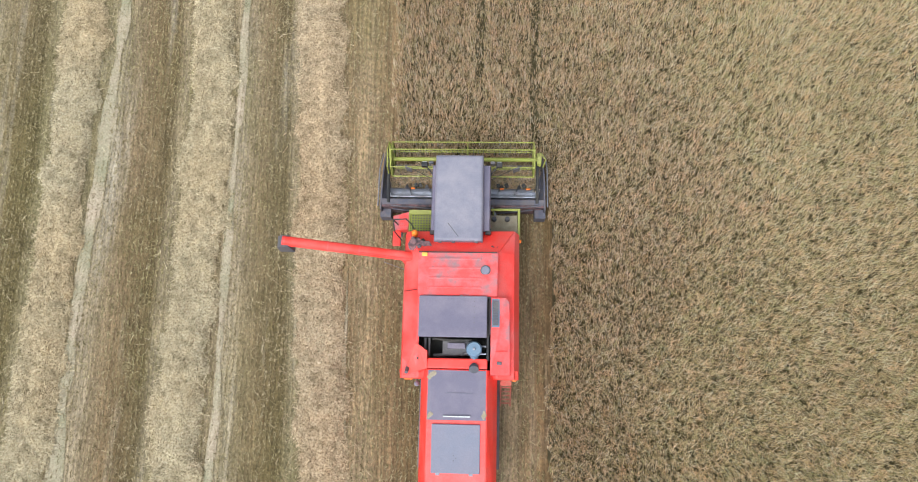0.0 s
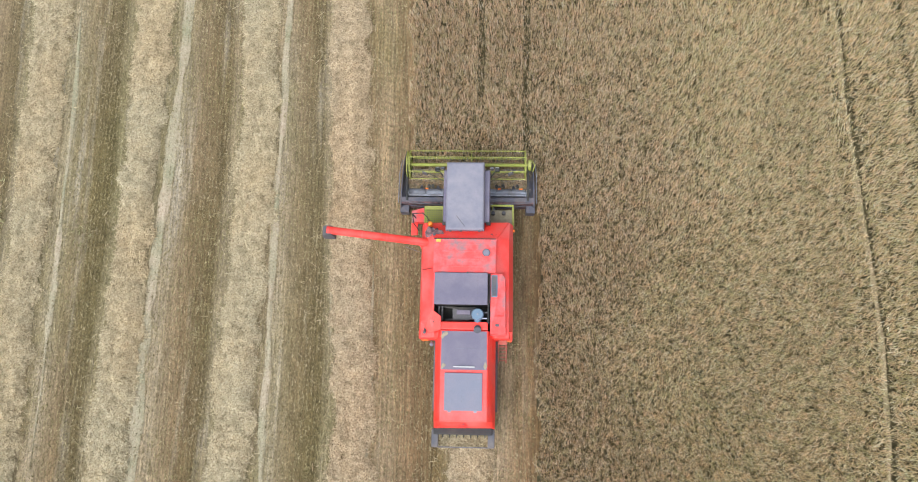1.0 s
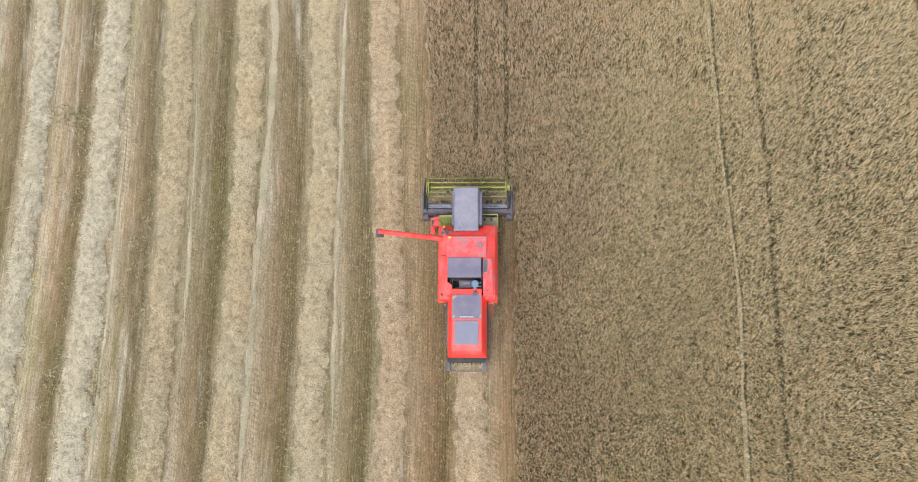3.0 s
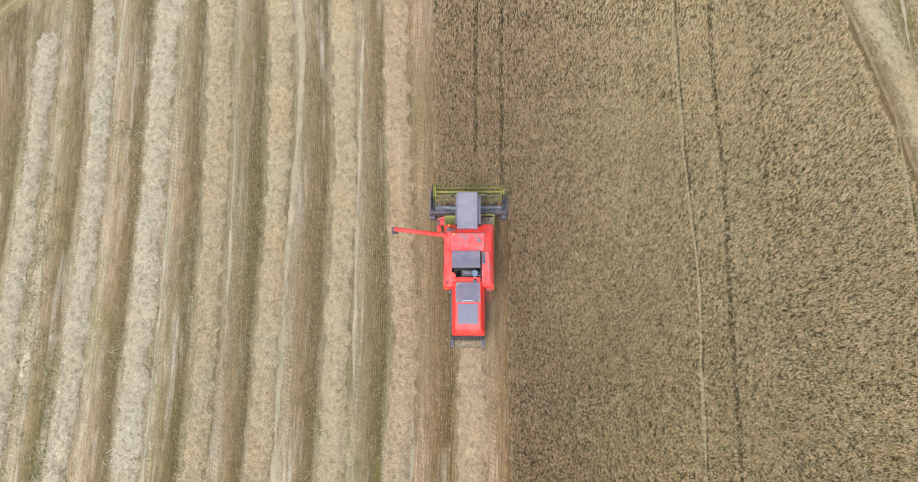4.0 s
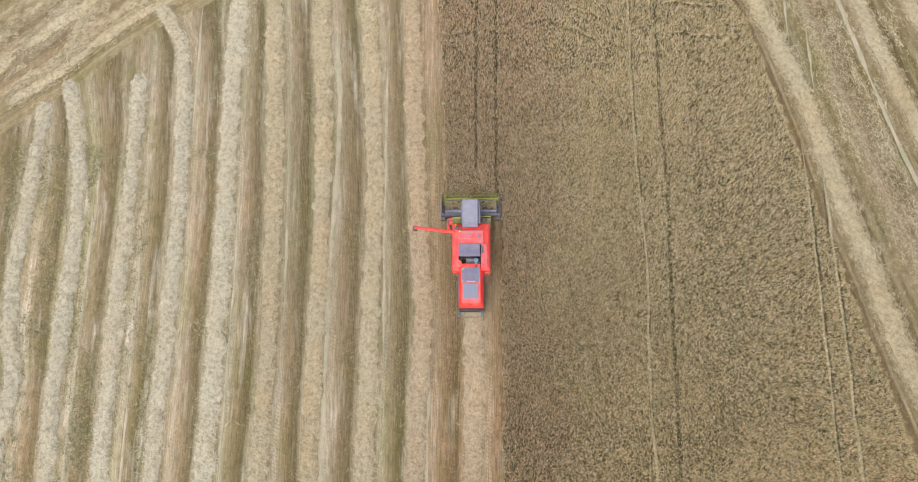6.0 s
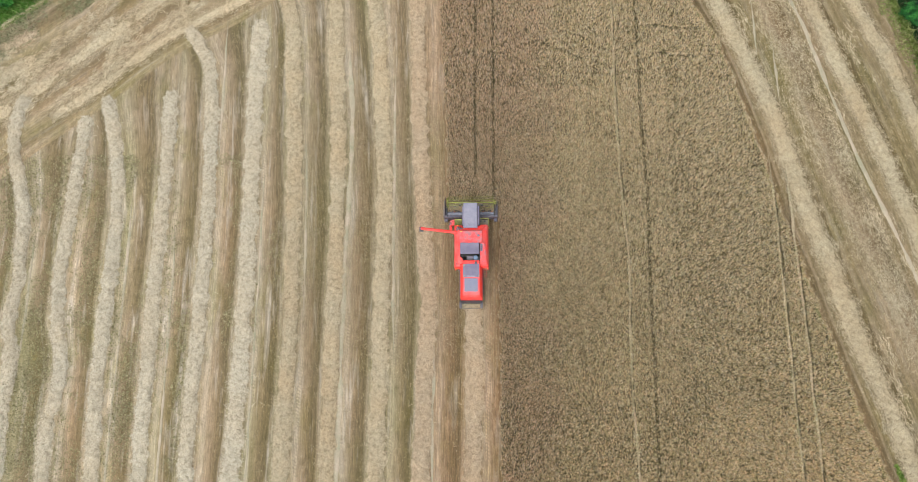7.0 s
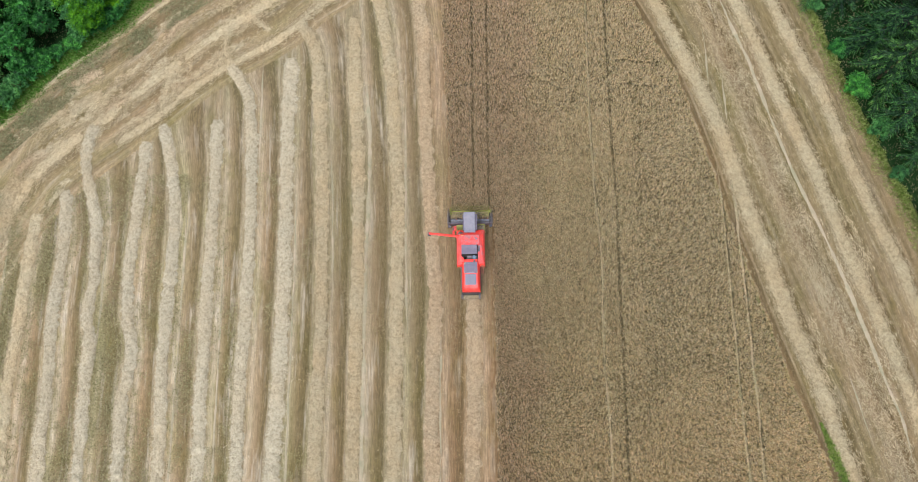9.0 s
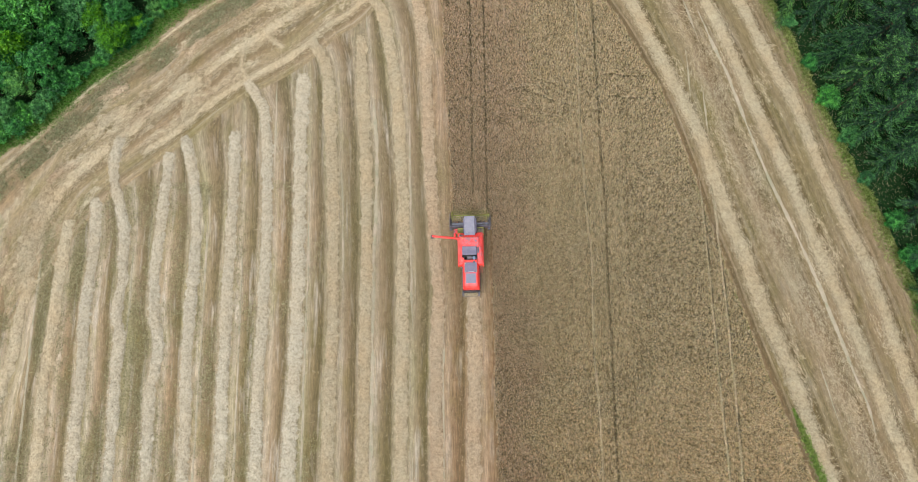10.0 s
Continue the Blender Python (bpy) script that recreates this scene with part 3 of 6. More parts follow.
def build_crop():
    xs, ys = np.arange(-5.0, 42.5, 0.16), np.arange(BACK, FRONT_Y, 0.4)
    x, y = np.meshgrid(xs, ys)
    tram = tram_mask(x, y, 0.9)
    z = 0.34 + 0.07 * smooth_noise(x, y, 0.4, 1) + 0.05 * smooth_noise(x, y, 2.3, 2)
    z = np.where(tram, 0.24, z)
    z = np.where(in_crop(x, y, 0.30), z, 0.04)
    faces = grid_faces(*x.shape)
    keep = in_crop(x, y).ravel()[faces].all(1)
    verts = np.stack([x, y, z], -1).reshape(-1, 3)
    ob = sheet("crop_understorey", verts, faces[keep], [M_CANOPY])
    tagged(ob, "dense stalks of ripe wheat with wheel tracks, dark brown for the shade between", "grain crop", kind="stuff")

    rng = np.random.RandomState(11)

    def ears(box, rate, size):
        """Nodding ears and dry flag leaves, leaning together in tufts."""
        count = int((box[1] - box[0]) * (box[3] - box[2]) * rate)
        px, py = rng.uniform(box[0], box[1], count), rng.uniform(box[2], box[3], count)
        gap = 0.7 * smooth_noise(px, py * 0.5, 0.05 * size, 17) + 0.5 * smooth_noise(px, py * 0.7, 0.035 * size, 18) + 0.12 * smooth_noise(px, py * 0.4, 0.9, 19)
        keep = rng.uniform(size=count)
        ok = in_crop(px, py, 0.03) & ((gap > -0.30) | (keep < (0.30 if size < 1.2 else 0.36 if size < 1.6 else 0.46))) & ~(tram_mask(px, py, 1.0) & (keep < 0.85)) & ~(tram_mask(px, py, 1.0, False) & (keep < 0.58))
        ok &= ~(trail_mask(px, py + 0.24, 0.12) & (keep < np.where(py > 10, 0.55, 0.12)))
        px, py, gap = px[ok], py[ok], gap[ok]
        k = len(px)
        pz = 0.60 + 0.10 * rng.uniform(-1, 1, k) + 0.09 * np.clip(gap, -1, 1) + 0.05 * smooth_noise(px, py, 2.3, 2)
        laid = trail_mask(px, py, 0.085) & (rng.uniform(size=k) < np.where(py > 10, 0.5, 0.12))
        lean, curl = 0.25 * smooth_noise(px, py, 0.35, 21) + 0.12 * smooth_noise(px, py, 2.6, 23), 0.25 * smooth_noise(px, py, 0.4, 22) + 0.12 * smooth_noise(px, py, 3.1, 24)
        d = np.stack([np.where(laid, 0.9, rng.normal(0.0, 0.20, k) + 0.5 * lean), np.where(laid, rng.normal(0, 0.35, k), rng.normal(0.02, 0.33, k) + 0.5 * curl), np.where(laid, 0.12, rng.uniform(0.6, 1.0, k))], 1)
        return strips(rng, np.stack([px, py, pz], 1), d, rng.uniform(0.15, 0.28, k) * size ** 0.4, rng.uniform(0.008, 0.021, k) * size, 0.9)

    sets = [ears((-3.0, 13.0, -8.0, 10.0), 1350, 1.0), ears((-3.0, 13.0, 10.0, 15.0), 700, 1.4), ears((13.0, 18.0, -8.0, 15.0), 700, 1.4), ears((2.0, 18.0, -14.0, -8.0), 700, 1.4), ears((18.0, 33.0, -14.0, 15.0), 380, 1.85), ears((-5.0, 27.0, 15.0, 26.0), 380, 1.85),
            ears((-5.0, 20.0, 26.0, 44.0), 350, 1.95), ears((2.0, 18.0, -22.0, -14.0), 400, 1.85), ears((18.0, 36.0, -22.0, -14.0), 420, 2.0), ears((2.0, 39.0, -34.0, -22.0), 380, 2.1), ears((2.0, 42.0, BACK, -34.0), 60, 3.2), ears((-5.0, 14.0, 44.0, FRONT_Y), 60, 3.2)]
    vs, fs, n = [], [], 0
    for v, f in sets:
        vs.append(v)
        fs.append(f + n)
        n += len(v)
    ob = sheet("wheat_ears", np.concatenate(vs), np.concatenate(fs), [M_EAR])
    tagged(ob, "ripe grey-brown wheat ears standing thickly", "grain crop", kind="stuff")


# ---- straw swaths ----
def build_swath(line, half, seed, dense, height=0.24, patchy=0.0, label="", straw=None, ridge=0.95, soft=0.52, stray=0.12, thick=1.0, flat=None):
    rng = np.random.RandomState(100 + seed)
    p = resample(line, 0.18)
    t = np.gradient(p, axis=0)
    t /= np.linalg.norm(t, axis=1, keepdims=True)
    nrm = np.stack([-t[:, 1], t[:, 0]], 1)
    s = np.arange(len(p)) * 0.18
    lobes = lambda k: half * (0.78 + (0.62 if k == 1 else 0.45) * np.abs(smooth_noise(s, s * 0 + k * 7.3, 0.75, seed + k)) + 0.10 * smooth_noise(s, s * 0 + k * 3.1, 0.4, seed + k) + 0.12 * smooth_noise(s, s * 0, 3.1, seed + 9 + k))
    left, right = lobes(1), lobes(2)
    fade = np.clip(np.minimum(s, s[-1] - s) / 0.8, 0.05, 1) ** 0.5
    if patchy:
        fade = fade * np.clip(0.75 + patchy * smooth_noise(s, s * 0, 2.7, seed + 31), 0.05, 1)
    j = np.linspace(-1, 1, 11)
    off = np.where(j[None] < 0, j[None] * left[:, None], j[None] * right[:, None]) * (0.5 + 0.5 * fade[:, None]) * ridge
    x, y = p[:, 0, None] + nrm[:, 0, None] * off, p[:, 1, None] + nrm[:, 1, None] * off
    z = height * fade[:, None] * (1 - j[None] ** 2) ** 0.6 * (1 + 0.5 * smooth_noise(x, y, 0.42, seed) + 0.25 * smooth_noise(x, y, 1.4, seed + 1)) - 0.01
    verts, faces = np.stack([x, y, z], -1).reshape(-1, 3), grid_faces(*x.shape)

    def scatter(rate, lo, hi):
        sel = np.where((p[:, 1] > lo) & (p[:, 1] <= hi))[0]
        count = int(len(sel) * 0.18 * 2 * half * rate)
        if not count:
            return np.zeros((0, 3)), np.zeros((0, 4), int)
        k = rng.choice(sel, count)
        away = np.clip(np.abs(p[k, 1] - 3.0) - 9.0, 0, None)
        size = 1 + np.clip(away / 22.0, 0, 0.8)
        stay = rng.uniform(size=count) < 1 / size ** 2
        k, size, count = k[stay], size[stay], int(stay.sum())
        q = np.where(rng.uniform(size=count) < stray, rng.normal(0, soft * 1.5, count), np.sign(rng.uniform(-1, 1, count)) * rng.uniform(0, 1, count) ** 0.75 * soft * 1.9)
        o = np.where(q < 0, q * left[k], q * right[k]) * (0.5 + 0.5 * fade[k])
        px, py = p[k, 0] + nrm[k, 0] * o + t[k, 0] * rng.uniform(-0.11, 0.11, count), p[k, 1] + nrm[k, 1] * o + t[k, 1] * rng.uniform(-0.11, 0.11, count)
        pz = height * fade[k] * np.clip(1 - (q / ridge) ** 2, 0, 1) ** 0.6 * (1 + 0.5 * smooth_noise(px, py, 0.42, seed) + 0.25 * smooth_noise(px, py, 1.4, seed + 1)) + rng.uniform(0.0, 0.06, count) / thick
        ang = rng.uniform(0, math.pi, count)
        d = np.stack([np.cos(ang), np.sin(ang), rng.normal(0, 0.25, count) / thick], 1)
        return strips(rng, np.stack([px, py, pz], 1), d, rng.uniform(0.10, 0.36, count) * size * thick ** 0.5, rng.uniform(0.010, 0.023, count) * size * thick, flat)

    vs, fs, n = ([verts], [faces], len(verts)) if ridge > 0.3 else ([], [], 0)
    for v, f in (scatter(dense, BACK, 60.0),):
        vs.append(v)
        fs.append(f + n)
        n += len(v)
    ob = sheet("straw_swath", np.concatenate(vs), np.concatenate(fs), [straw or M_STRAW])
    return tagged(ob, label or "long loose row of pale dry straw on stubble", "straw swath", "straw swaths in the field", "stuff")


def build_stubble_stalks():
    rng = np.random.RandomState(5)
    def some(count, box, size, tall):
        px, py = rng.uniform(box[0], box[1], count), rng.uniform(box[2], box[3], count)
        px = px + 0.6 * (np.round(px / 0.14) * 0.14 - px)
        rim = np.minimum(np.minimum(px - box[0], box[1] - px), np.minimum(py - box[2], box[3] - py))
        ok = ~in_crop(px, py, -0.1) & (rng.uniform(size=count) < rim / 5.0 + (0.0 if px.size > 100000 else 1.0))
        px, py = px[ok], py[ok]
        k = len(px)
        lying = rng.uniform(size=k) < 0.55
        d = np.stack([rng.normal(0, 0.5, k), rng.normal(0, 0.9, k), np.where(lying, rng.normal(0, 0.12, k), 1.0)], 1)
        return strips(rng, np.stack([px, py, np.where(lying, 0.03, 0.06)], 1), d, rng.uniform(0.08, 0.24, k) * tall, rng.uniform(0.009, 0.02, k) * size)
    sets = [some(210000, (-19, 8, -12, 16), 0.9, 0.9), some(50000, (-58, 4, -26, 34), 1.4, 1.2), some(30000, (22, 54, -26, 40), 1.8, 1.5)]
    vs, fs, n = [], [], 0
    for v, f in sets:
        vs.append(v)
        fs.append(f + n)
        n += len(v)
    ob = sheet("stubble_stalks", np.concatenate(vs), np.concatenate(fs), [M_STUBBLE_STALK])
    tagged(ob, "short cut stalks and scattered straw on soil", "stubble", kind="stuff")


build_crop()
for k, (line, half, bare) in enumerate(TRAMLINES):
    if bare:
        build_track(line, half * 0.95, 80 + k, 0.38, 0.03, M_TRAM)
for k, line in enumerate(SWATHS):
    build_swath(line, 0.92 if k > 7 else 0.8, k, 560 if k > 8 else 230, 0.24, 0.12, "" if k > 8 or k < 2 else "long loose row of bleached grey straw on stubble", M_STRAW_OLD if 2 <= k <= 8 else M_STRAW_PALE if k in (0, 1, 9, 10, 11) else M_STRAW, soft=0.49, stray=0.09, thick=1.0 if k > 8 else 1.6, flat=0.5 if k < 9 else 1.1 if k < 12 else None)
for k, line in enumerate(HEADLAND_LEFT):
    build_swath(line, (1.0, 1.5, 0.9, 0.55)[k], 40 + k, (270, 220, 130, 220)[k], 0.07, (0.35, 0.5, 1.3, 0.9)[k], "flattened patchy row of pale straw on the headland", M_STRAW_PALE, (0.55, 0.5, 0.25, 0.4)[k], 0.5, (0.25, 0.3, 0.5, 0.3)[k])
for k, (line, half) in enumerate(SPURS):
    build_swath(line, half, 70 + k, 260, 0.07, 0.3, "loose trampled heap of pale straw on the headland", M_STRAW_PALE if k % 3 else M_STRAW, 0.5, 0.5, 0.3, thick=1.4)
for k, line in enumerate(HEADLAND_RIGHT):
    build_swath(line, (1.3, 1.8, 1.05, 1.1)[k], 50 + k, (260, 170, 240, 220)[k], 0.12, (0.15, 0.6, 0.25, 0.3)[k], "broad row of pale straw along the field edge", M_STRAW_EDGE, 0.25 if k == 1 else 0.65, 0.5, 0.45 if k == 1 else 0.2, thick=1.25)
build_stubble_stalks()


def build_loose_straw():
    """Straw dragged about by wheels on the headlands, in drifts."""
    rng = np.random.RandomState(15)
    vs, fs, n = [], [], 0
    for line, lo, hi, count, seed in ((HEADLAND_LEFT[1], -4.0, 5.5, 150000, 3), (HEADLAND_RIGHT[1], -7.0, 4.0, 60000, 8)):
        p = resample(line, 0.25)
        t = np.gradient(p, axis=0)
        t /= np.linalg.norm(t, axis=1, keepdims=True)
        nrm = np.stack([-t[:, 1], t[:, 0]], 1)
        k = rng.randint(len(p), size=count)
        off, s = rng.uniform(lo, hi, count), k * 0.25 + rng.uniform(-0.2, 0.2, count)
        drift = 0.6 * smooth_noise(s, off * 4.0, 5.5, seed) + 0.5 * smooth_noise(s, off * 3.0, 2.0, seed + 1) + 0.35 * smooth_noise(s, off * 1.5, 0.5, seed + 2)
        ok = drift > rng.uniform(0.12, 0.85, count)
        k, off, s = k[ok], off[ok], s[ok]
        q = p[k] + nrm[k] * off[:, None] + t[k] * (s - k * 0.25)[:, None]
        m = len(k)
        d = np.column_stack([t[k] + rng.normal(0, 0.6, (m, 2)), rng.normal(0, 0.1, m)])
        v, f = strips(rng, np.column_stack([q, rng.uniform(0.03, 0.07, m)]), d, rng.uniform(0.2, 0.5, m), rng.uniform(0.02, 0.045, m), 0.4)
        vs.append(v)
        fs.append(f + n)
        n += len(v)
    ob = sheet("loose_straw", np.concatenate(vs), np.concatenate(fs), [M_STRAW_PALE])
    tagged(ob, "trampled pale straw strewn over the headlands", "straw", kind="stuff")


build_loose_straw()


# ---- combine harvester: materials ----
def painted(name, base, dust, amount=0.35, rough=0.42, scale=1.6, metal=0.0, start=0.40):
    """Paint under field dust that gathers in soft patches, with fine scratches."""
    m, n, l, b = node_material(name, rough, metal, 0.45)
    p = n.new("ShaderNodeTexCoord").outputs["Object"]
    soft = noise_node(n, l, p, scale, 5.0, (1, 1, 1), 0.62)
    fine = noise_node(n, l, p, 38.0, 4.0)
    veil = ramp(n, l, soft, [(start, (0, 0, 0)), (start + 0.3, (amount, amount, amount))])
    col = mix(n, l, veil, base, dust)
    col = mix(n, l, 1.0, col, ramp(n, l, fine, [(0.3, (0.9, 0.9, 0.9)), (0.7, (1.07, 1.07, 1.07))]), "MULTIPLY")
    l.new(col, b.inputs["Base Color"])
    r = ramp(n, l, soft, [(0.35, (rough, rough, rough)), (0.75, (0.85, 0.85, 0.85))])
    l.new(r, b.inputs["Roughness"])
    bump(n, l, b, fine, 0.12, 0.004)
    return m


M_RED = painted("red_paint", (0.92, 0.042, 0.030), (0.72, 0.19, 0.17), 0.45)
M_RED_DUSTY = painted("dusty_red_paint", (0.88, 0.075, 0.07), (0.27, 0.185, 0.20), 0.95, 0.55, 2.6, 0.0, 0.40)
M_RED_PALE = painted("faded_red_paint", (0.92, 0.060, 0.052), (0.78, 0.20, 0.19), 0.6, 0.5)
M_LADDER = painted("rusty_red_paint", (0.42, 0.085, 0.06), (0.36, 0.22, 0.16), 0.8, 0.6, 6.0)
M_GREY_ROOF = painted("grey_roof", (0.165, 0.158, 0.208), (0.29, 0.265, 0.30), 0.9, 0.40, 1.1, 0.0, 0.36)
M_GREY_SHEET = painted("grey_cover", (0.135, 0.119, 0.172), (0.225, 0.191, 0.234), 0.8, 0.55, 1.5)
M_GREY_PANEL = painted("pale_grey_panel", (0.165, 0.166, 0.224), (0.23, 0.209, 0.25), 0.7, 0.5)
M_DARK = painted("dark_grey_metal", (0.085, 0.083, 0.10), (0.22, 0.19, 0.17), 0.7, 0.6)
M_HEADER = painted("header_grey", (0.085, 0.085, 0.118), (0.18, 0.145, 0.135), 0.85, 0.5, 3.4)
# field grime, its dark tone also used as shade behind the header
M_GRIME_SHADE = painted("grime_and_shade", (0.075, 0.055, 0.062), (0.30, 0.15, 0.15), 0.9, 0.8, 7.0)
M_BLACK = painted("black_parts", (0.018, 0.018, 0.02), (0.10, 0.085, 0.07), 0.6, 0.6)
M_RUBBER = painted("tyre_rubber", (0.022, 0.022, 0.024), (0.17, 0.13, 0.09), 0.8, 0.85, 4.0)
M_GREEN = painted("yellow_green_paint", (0.28, 0.30, 0.045), (0.32, 0.29, 0.12), 0.7, 0.45)
M_STEEL = painted("worn_steel", (0.27, 0.28, 0.34), (0.24, 0.21, 0.19), 0.7, 0.38, 3.0, 0.6)
M_BLUE = painted("blue_grey_plastic", (0.13, 0.20, 0.29), (0.24, 0.25, 0.27), 0.5, 0.5)
M_ORANGE = painted("orange_lens", (0.90, 0.20, 0.01), (0.7, 0.3, 0.1), 0.2, 0.25)
M_YELLOW = painted("amber_lens", (0.85, 0.45, 0.06), (0.7, 0.5, 0.3), 0.2, 0.3)
M_WHITE = painted("white_plastic", (0.75, 0.75, 0.76), (0.6, 0.57, 0.52), 0.4, 0.4)
M_CHAFF = painted("chaff_crust", (0.30, 0.25, 0.175), (0.40, 0.34, 0.25), 0.9, 0.95, 6.0)
M_GLASS, _, _, _b = node_material("cab_glass", 0.05, 0.0, 0.5)
_b.inputs["Base Color"].default_value = (0.03, 0.035, 0.04, 1)
_b.inputs["Transmission Weight"].default_value = 0.35


# ---- combine harvester: shapes ----
HARVESTER_Y = 2.46
harvester = new("combine_harvester")
harvester.location = (-0.06, HARVESTER_Y, 0)
tagged(harvester, "red combine harvester cutting ripe wheat with yellow-green reel", "combine harvester")


def add_box(bm, x0, x1, y0, y1, z0, z1, edge=0.02, turn=None):
    m = Matrix.Translation(((x0 + x1) / 2, (y0 + y1) / 2, (z0 + z1) / 2))
    if turn:
        m = m @ Euler([radians(a) for a in turn]).to_matrix().to_4x4()
    made = bmesh.ops.create_cube(bm, size=1, matrix=m @ Matrix.Diagonal((x1 - x0, y1 - y0, z1 - z0, 1)))
    if edge:
        es = list({e for v in made["verts"] for e in v.link_edges})
        bmesh.ops.bevel(bm, geom=es, offset=min(edge, 0.4 * min(x1 - x0, y1 - y0, z1 - z0)), segments=2, affect="EDGES", profile=0.6)
    return bm


def box(name, x0, x1, y0, y1, z0, z1, material, parent=None, edge=0.02, turn=None, label=""):
    return part(name, add_box(bmesh.new(), x0, x1, y0, y1, z0, z1, edge, turn), material, parent or harvester, label)


def add_rod(bm, a, b, r, r2=None, sides=12):
    a, b = Vector(a), Vector(b)
    m = Matrix.Translation((a + b) / 2) @ (b - a).to_track_quat("Z", "Y").to_matrix().to_4x4()
    bmesh.ops.create_cone(bm, cap_ends=True, segments=sides, radius1=r, radius2=r if r2 is None else r2, depth=(b - a).length, matrix=m)
    return bm


def rod(name, pts, r, material, parent=None, sides=10, label=""):
    bm = bmesh.new()
    for a, b in zip(pts[:-1], pts[1:]):
        add_rod(bm, a, b, r, sides=sides)
    for q in pts[1:-1]:
        bmesh.ops.create_uvsphere(bm, u_segments=sides, v_segments=6, radius=r * 1.02, matrix=Matrix.Translation(q))
    return part(name, bm, material, parent or harvester, label)


def loft(name, sections, material, parent=None, edge=0.015, label=""):
    """A closed skin through profiles of equal count, given as lists of (x, y, z)."""
    bm = bmesh.new()
    rows = [[bm.verts.new(q) for q in s] for s in sections]
    k = len(rows[0])
    for r0, r1 in zip(rows[:-1], rows[1:]):
        for i in range(k):
            bm.faces.new((r0[i], r0[(i + 1) % k], r1[(i + 1) % k], r1[i]))
    bm.faces.new(rows[0][::-1])
    bm.faces.new(rows[-1])
    bmesh.ops.recalc_face_normals(bm, faces=bm.faces)
    if edge:
        bmesh.ops.bevel(bm, geom=list(bm.edges), offset=edge, segments=2, affect="EDGES", profile=0.6)
    return part(name, bm, material, parent or harvester, label)


def build_body():
    box("chassis", -1.05, 1.05, -7.3, -1.2, 0.75, 1.5, M_DARK)
    box("grain_tank", -1.0, 1.0, -4.0, -2.06, 1.5, 3.3, M_DARK)
    box("engine_floor", -1.25, 1.25, -5.0, -4.0, 1.45, 2.35, M_BLACK)
    # shouldered side skins
    prof_l = lambda y, top: [(-1.46, y, 1.05), (-1.46, y, 2.45), (-1.36, y, 3.02), (-0.99, y, top), (-0.93, y, top), (-1.31, y, 2.95), (-1.40, y, 1.05)]
    front_l = [(-1.46, -1.37, 1.05), (-1.46, -1.37, 2.40), (-1.38, -1.37, 2.74), (-1.28, -1.40, 2.86), (-1.22, -1.40, 2.86), (-1.32, -1.37, 2.6), (-1.40, -1.37, 1.05)]
    left = loft("side_panel", [front_l, prof_l(-2.0, 3.42), prof_l(-4.55, 3.36), prof_l(-5.05, 3.08)], M_RED_PALE, edge=0.008)
    prof_r = lambda y, top: [(1.51, y, 1.05), (1.51, y, 2.40), (1.36, y, 3.02), (0.97, y, top), (0.92, y, top), (1.31, y, 2.95), (1.45, y, 1.05)]
    front_r = [(1.51, -1.33, 1.05), (1.51, -1.33, 2.35), (1.39, -1.33, 2.74), (1.28, -1.36, 2.86), (1.22, -1.36, 2.86), (1.34, -1.33, 2.6), (1.45, -1.33, 1.05)]
    right = loft("side_panel", [front_r, prof_r(-2.0, 3.42), prof_r(-4.55, 3.36), prof_r(-5.05, 3.08)], M_RED_PALE, edge=0.008)
    box("panel_seam", -1.44, -0.92, -2.955, -2.94, 3.218, 3.228, M_BLACK, left, 0.0, (0, -47, 0))
    box("worn_strip", 1.30, 1.36, -4.3, -3.2, 2.998, 3.014, M_CHAFF, right, 0.0, (0, 44, 0), "bare worn strip along the shoulder")
    # slanting bonnet in front of the tank, under the cab's rear edge
    loft("front_panel", [[(-1.42, -1.36, 2.35), (1.46, -1.32, 2.35), (1.36, -1.35, 2.86), (-1.34, -1.38, 2.86)],
                         [(-1.40, -1.45, 2.35), (1.44, -1.42, 2.35), (0.97, -2.02, 3.50), (-0.99, -2.02, 3.50)]], M_RED, edge=0.01)
    lid = loft("tank_lid", [[(-0.985, -2.05, 3.45), (0.955, -2.05, 3.45), (0.955, -2.05, 3.58), (-0.985, -2.05, 3.58)],
                            [(-0.97, -2.6, 3.48), (0.94, -2.6, 3.48), (0.94, -2.6, 3.66), (-0.97, -2.6, 3.66)],
                            [(-0.96, -3.12, 3.5), (0.93, -3.12, 3.5), (0.93, -3.12, 3.7), (-0.96, -3.12, 3.7)]], M_RED_DUSTY, edge=0.012, label="sheet lid, red paint greyed with dust")
    for y, z in ((-2.22, 3.606), (-2.45, 3.638), (-2.70, 3.676), (-2.93, 3.69)):
        box("rib", -0.72, 0.55, y - 0.025, y + 0.025, z - 0.02, z + 0.02, M_RED_DUSTY, lid, 0.012)
    cap = part("filler_cap", add_rod(bmesh.new(), (0.65, -2.50, 3.63), (0.65, -2.50, 3.71), 0.10, 0.095, 20), M_GREY_PANEL, lid, "round grey screw cap")
    part("ring", add_rod(bmesh.new(), (0.65, -2.50, 3.63), (0.65, -2.50, 3.66), 0.125, 0.125, 20), M_DARK, cap)
    box("marker_lamp", -0.90, -0.76, -2.16, -2.07, 3.58, 3.64, M_YELLOW, lid, 0.02, None, "amber marker lamp")
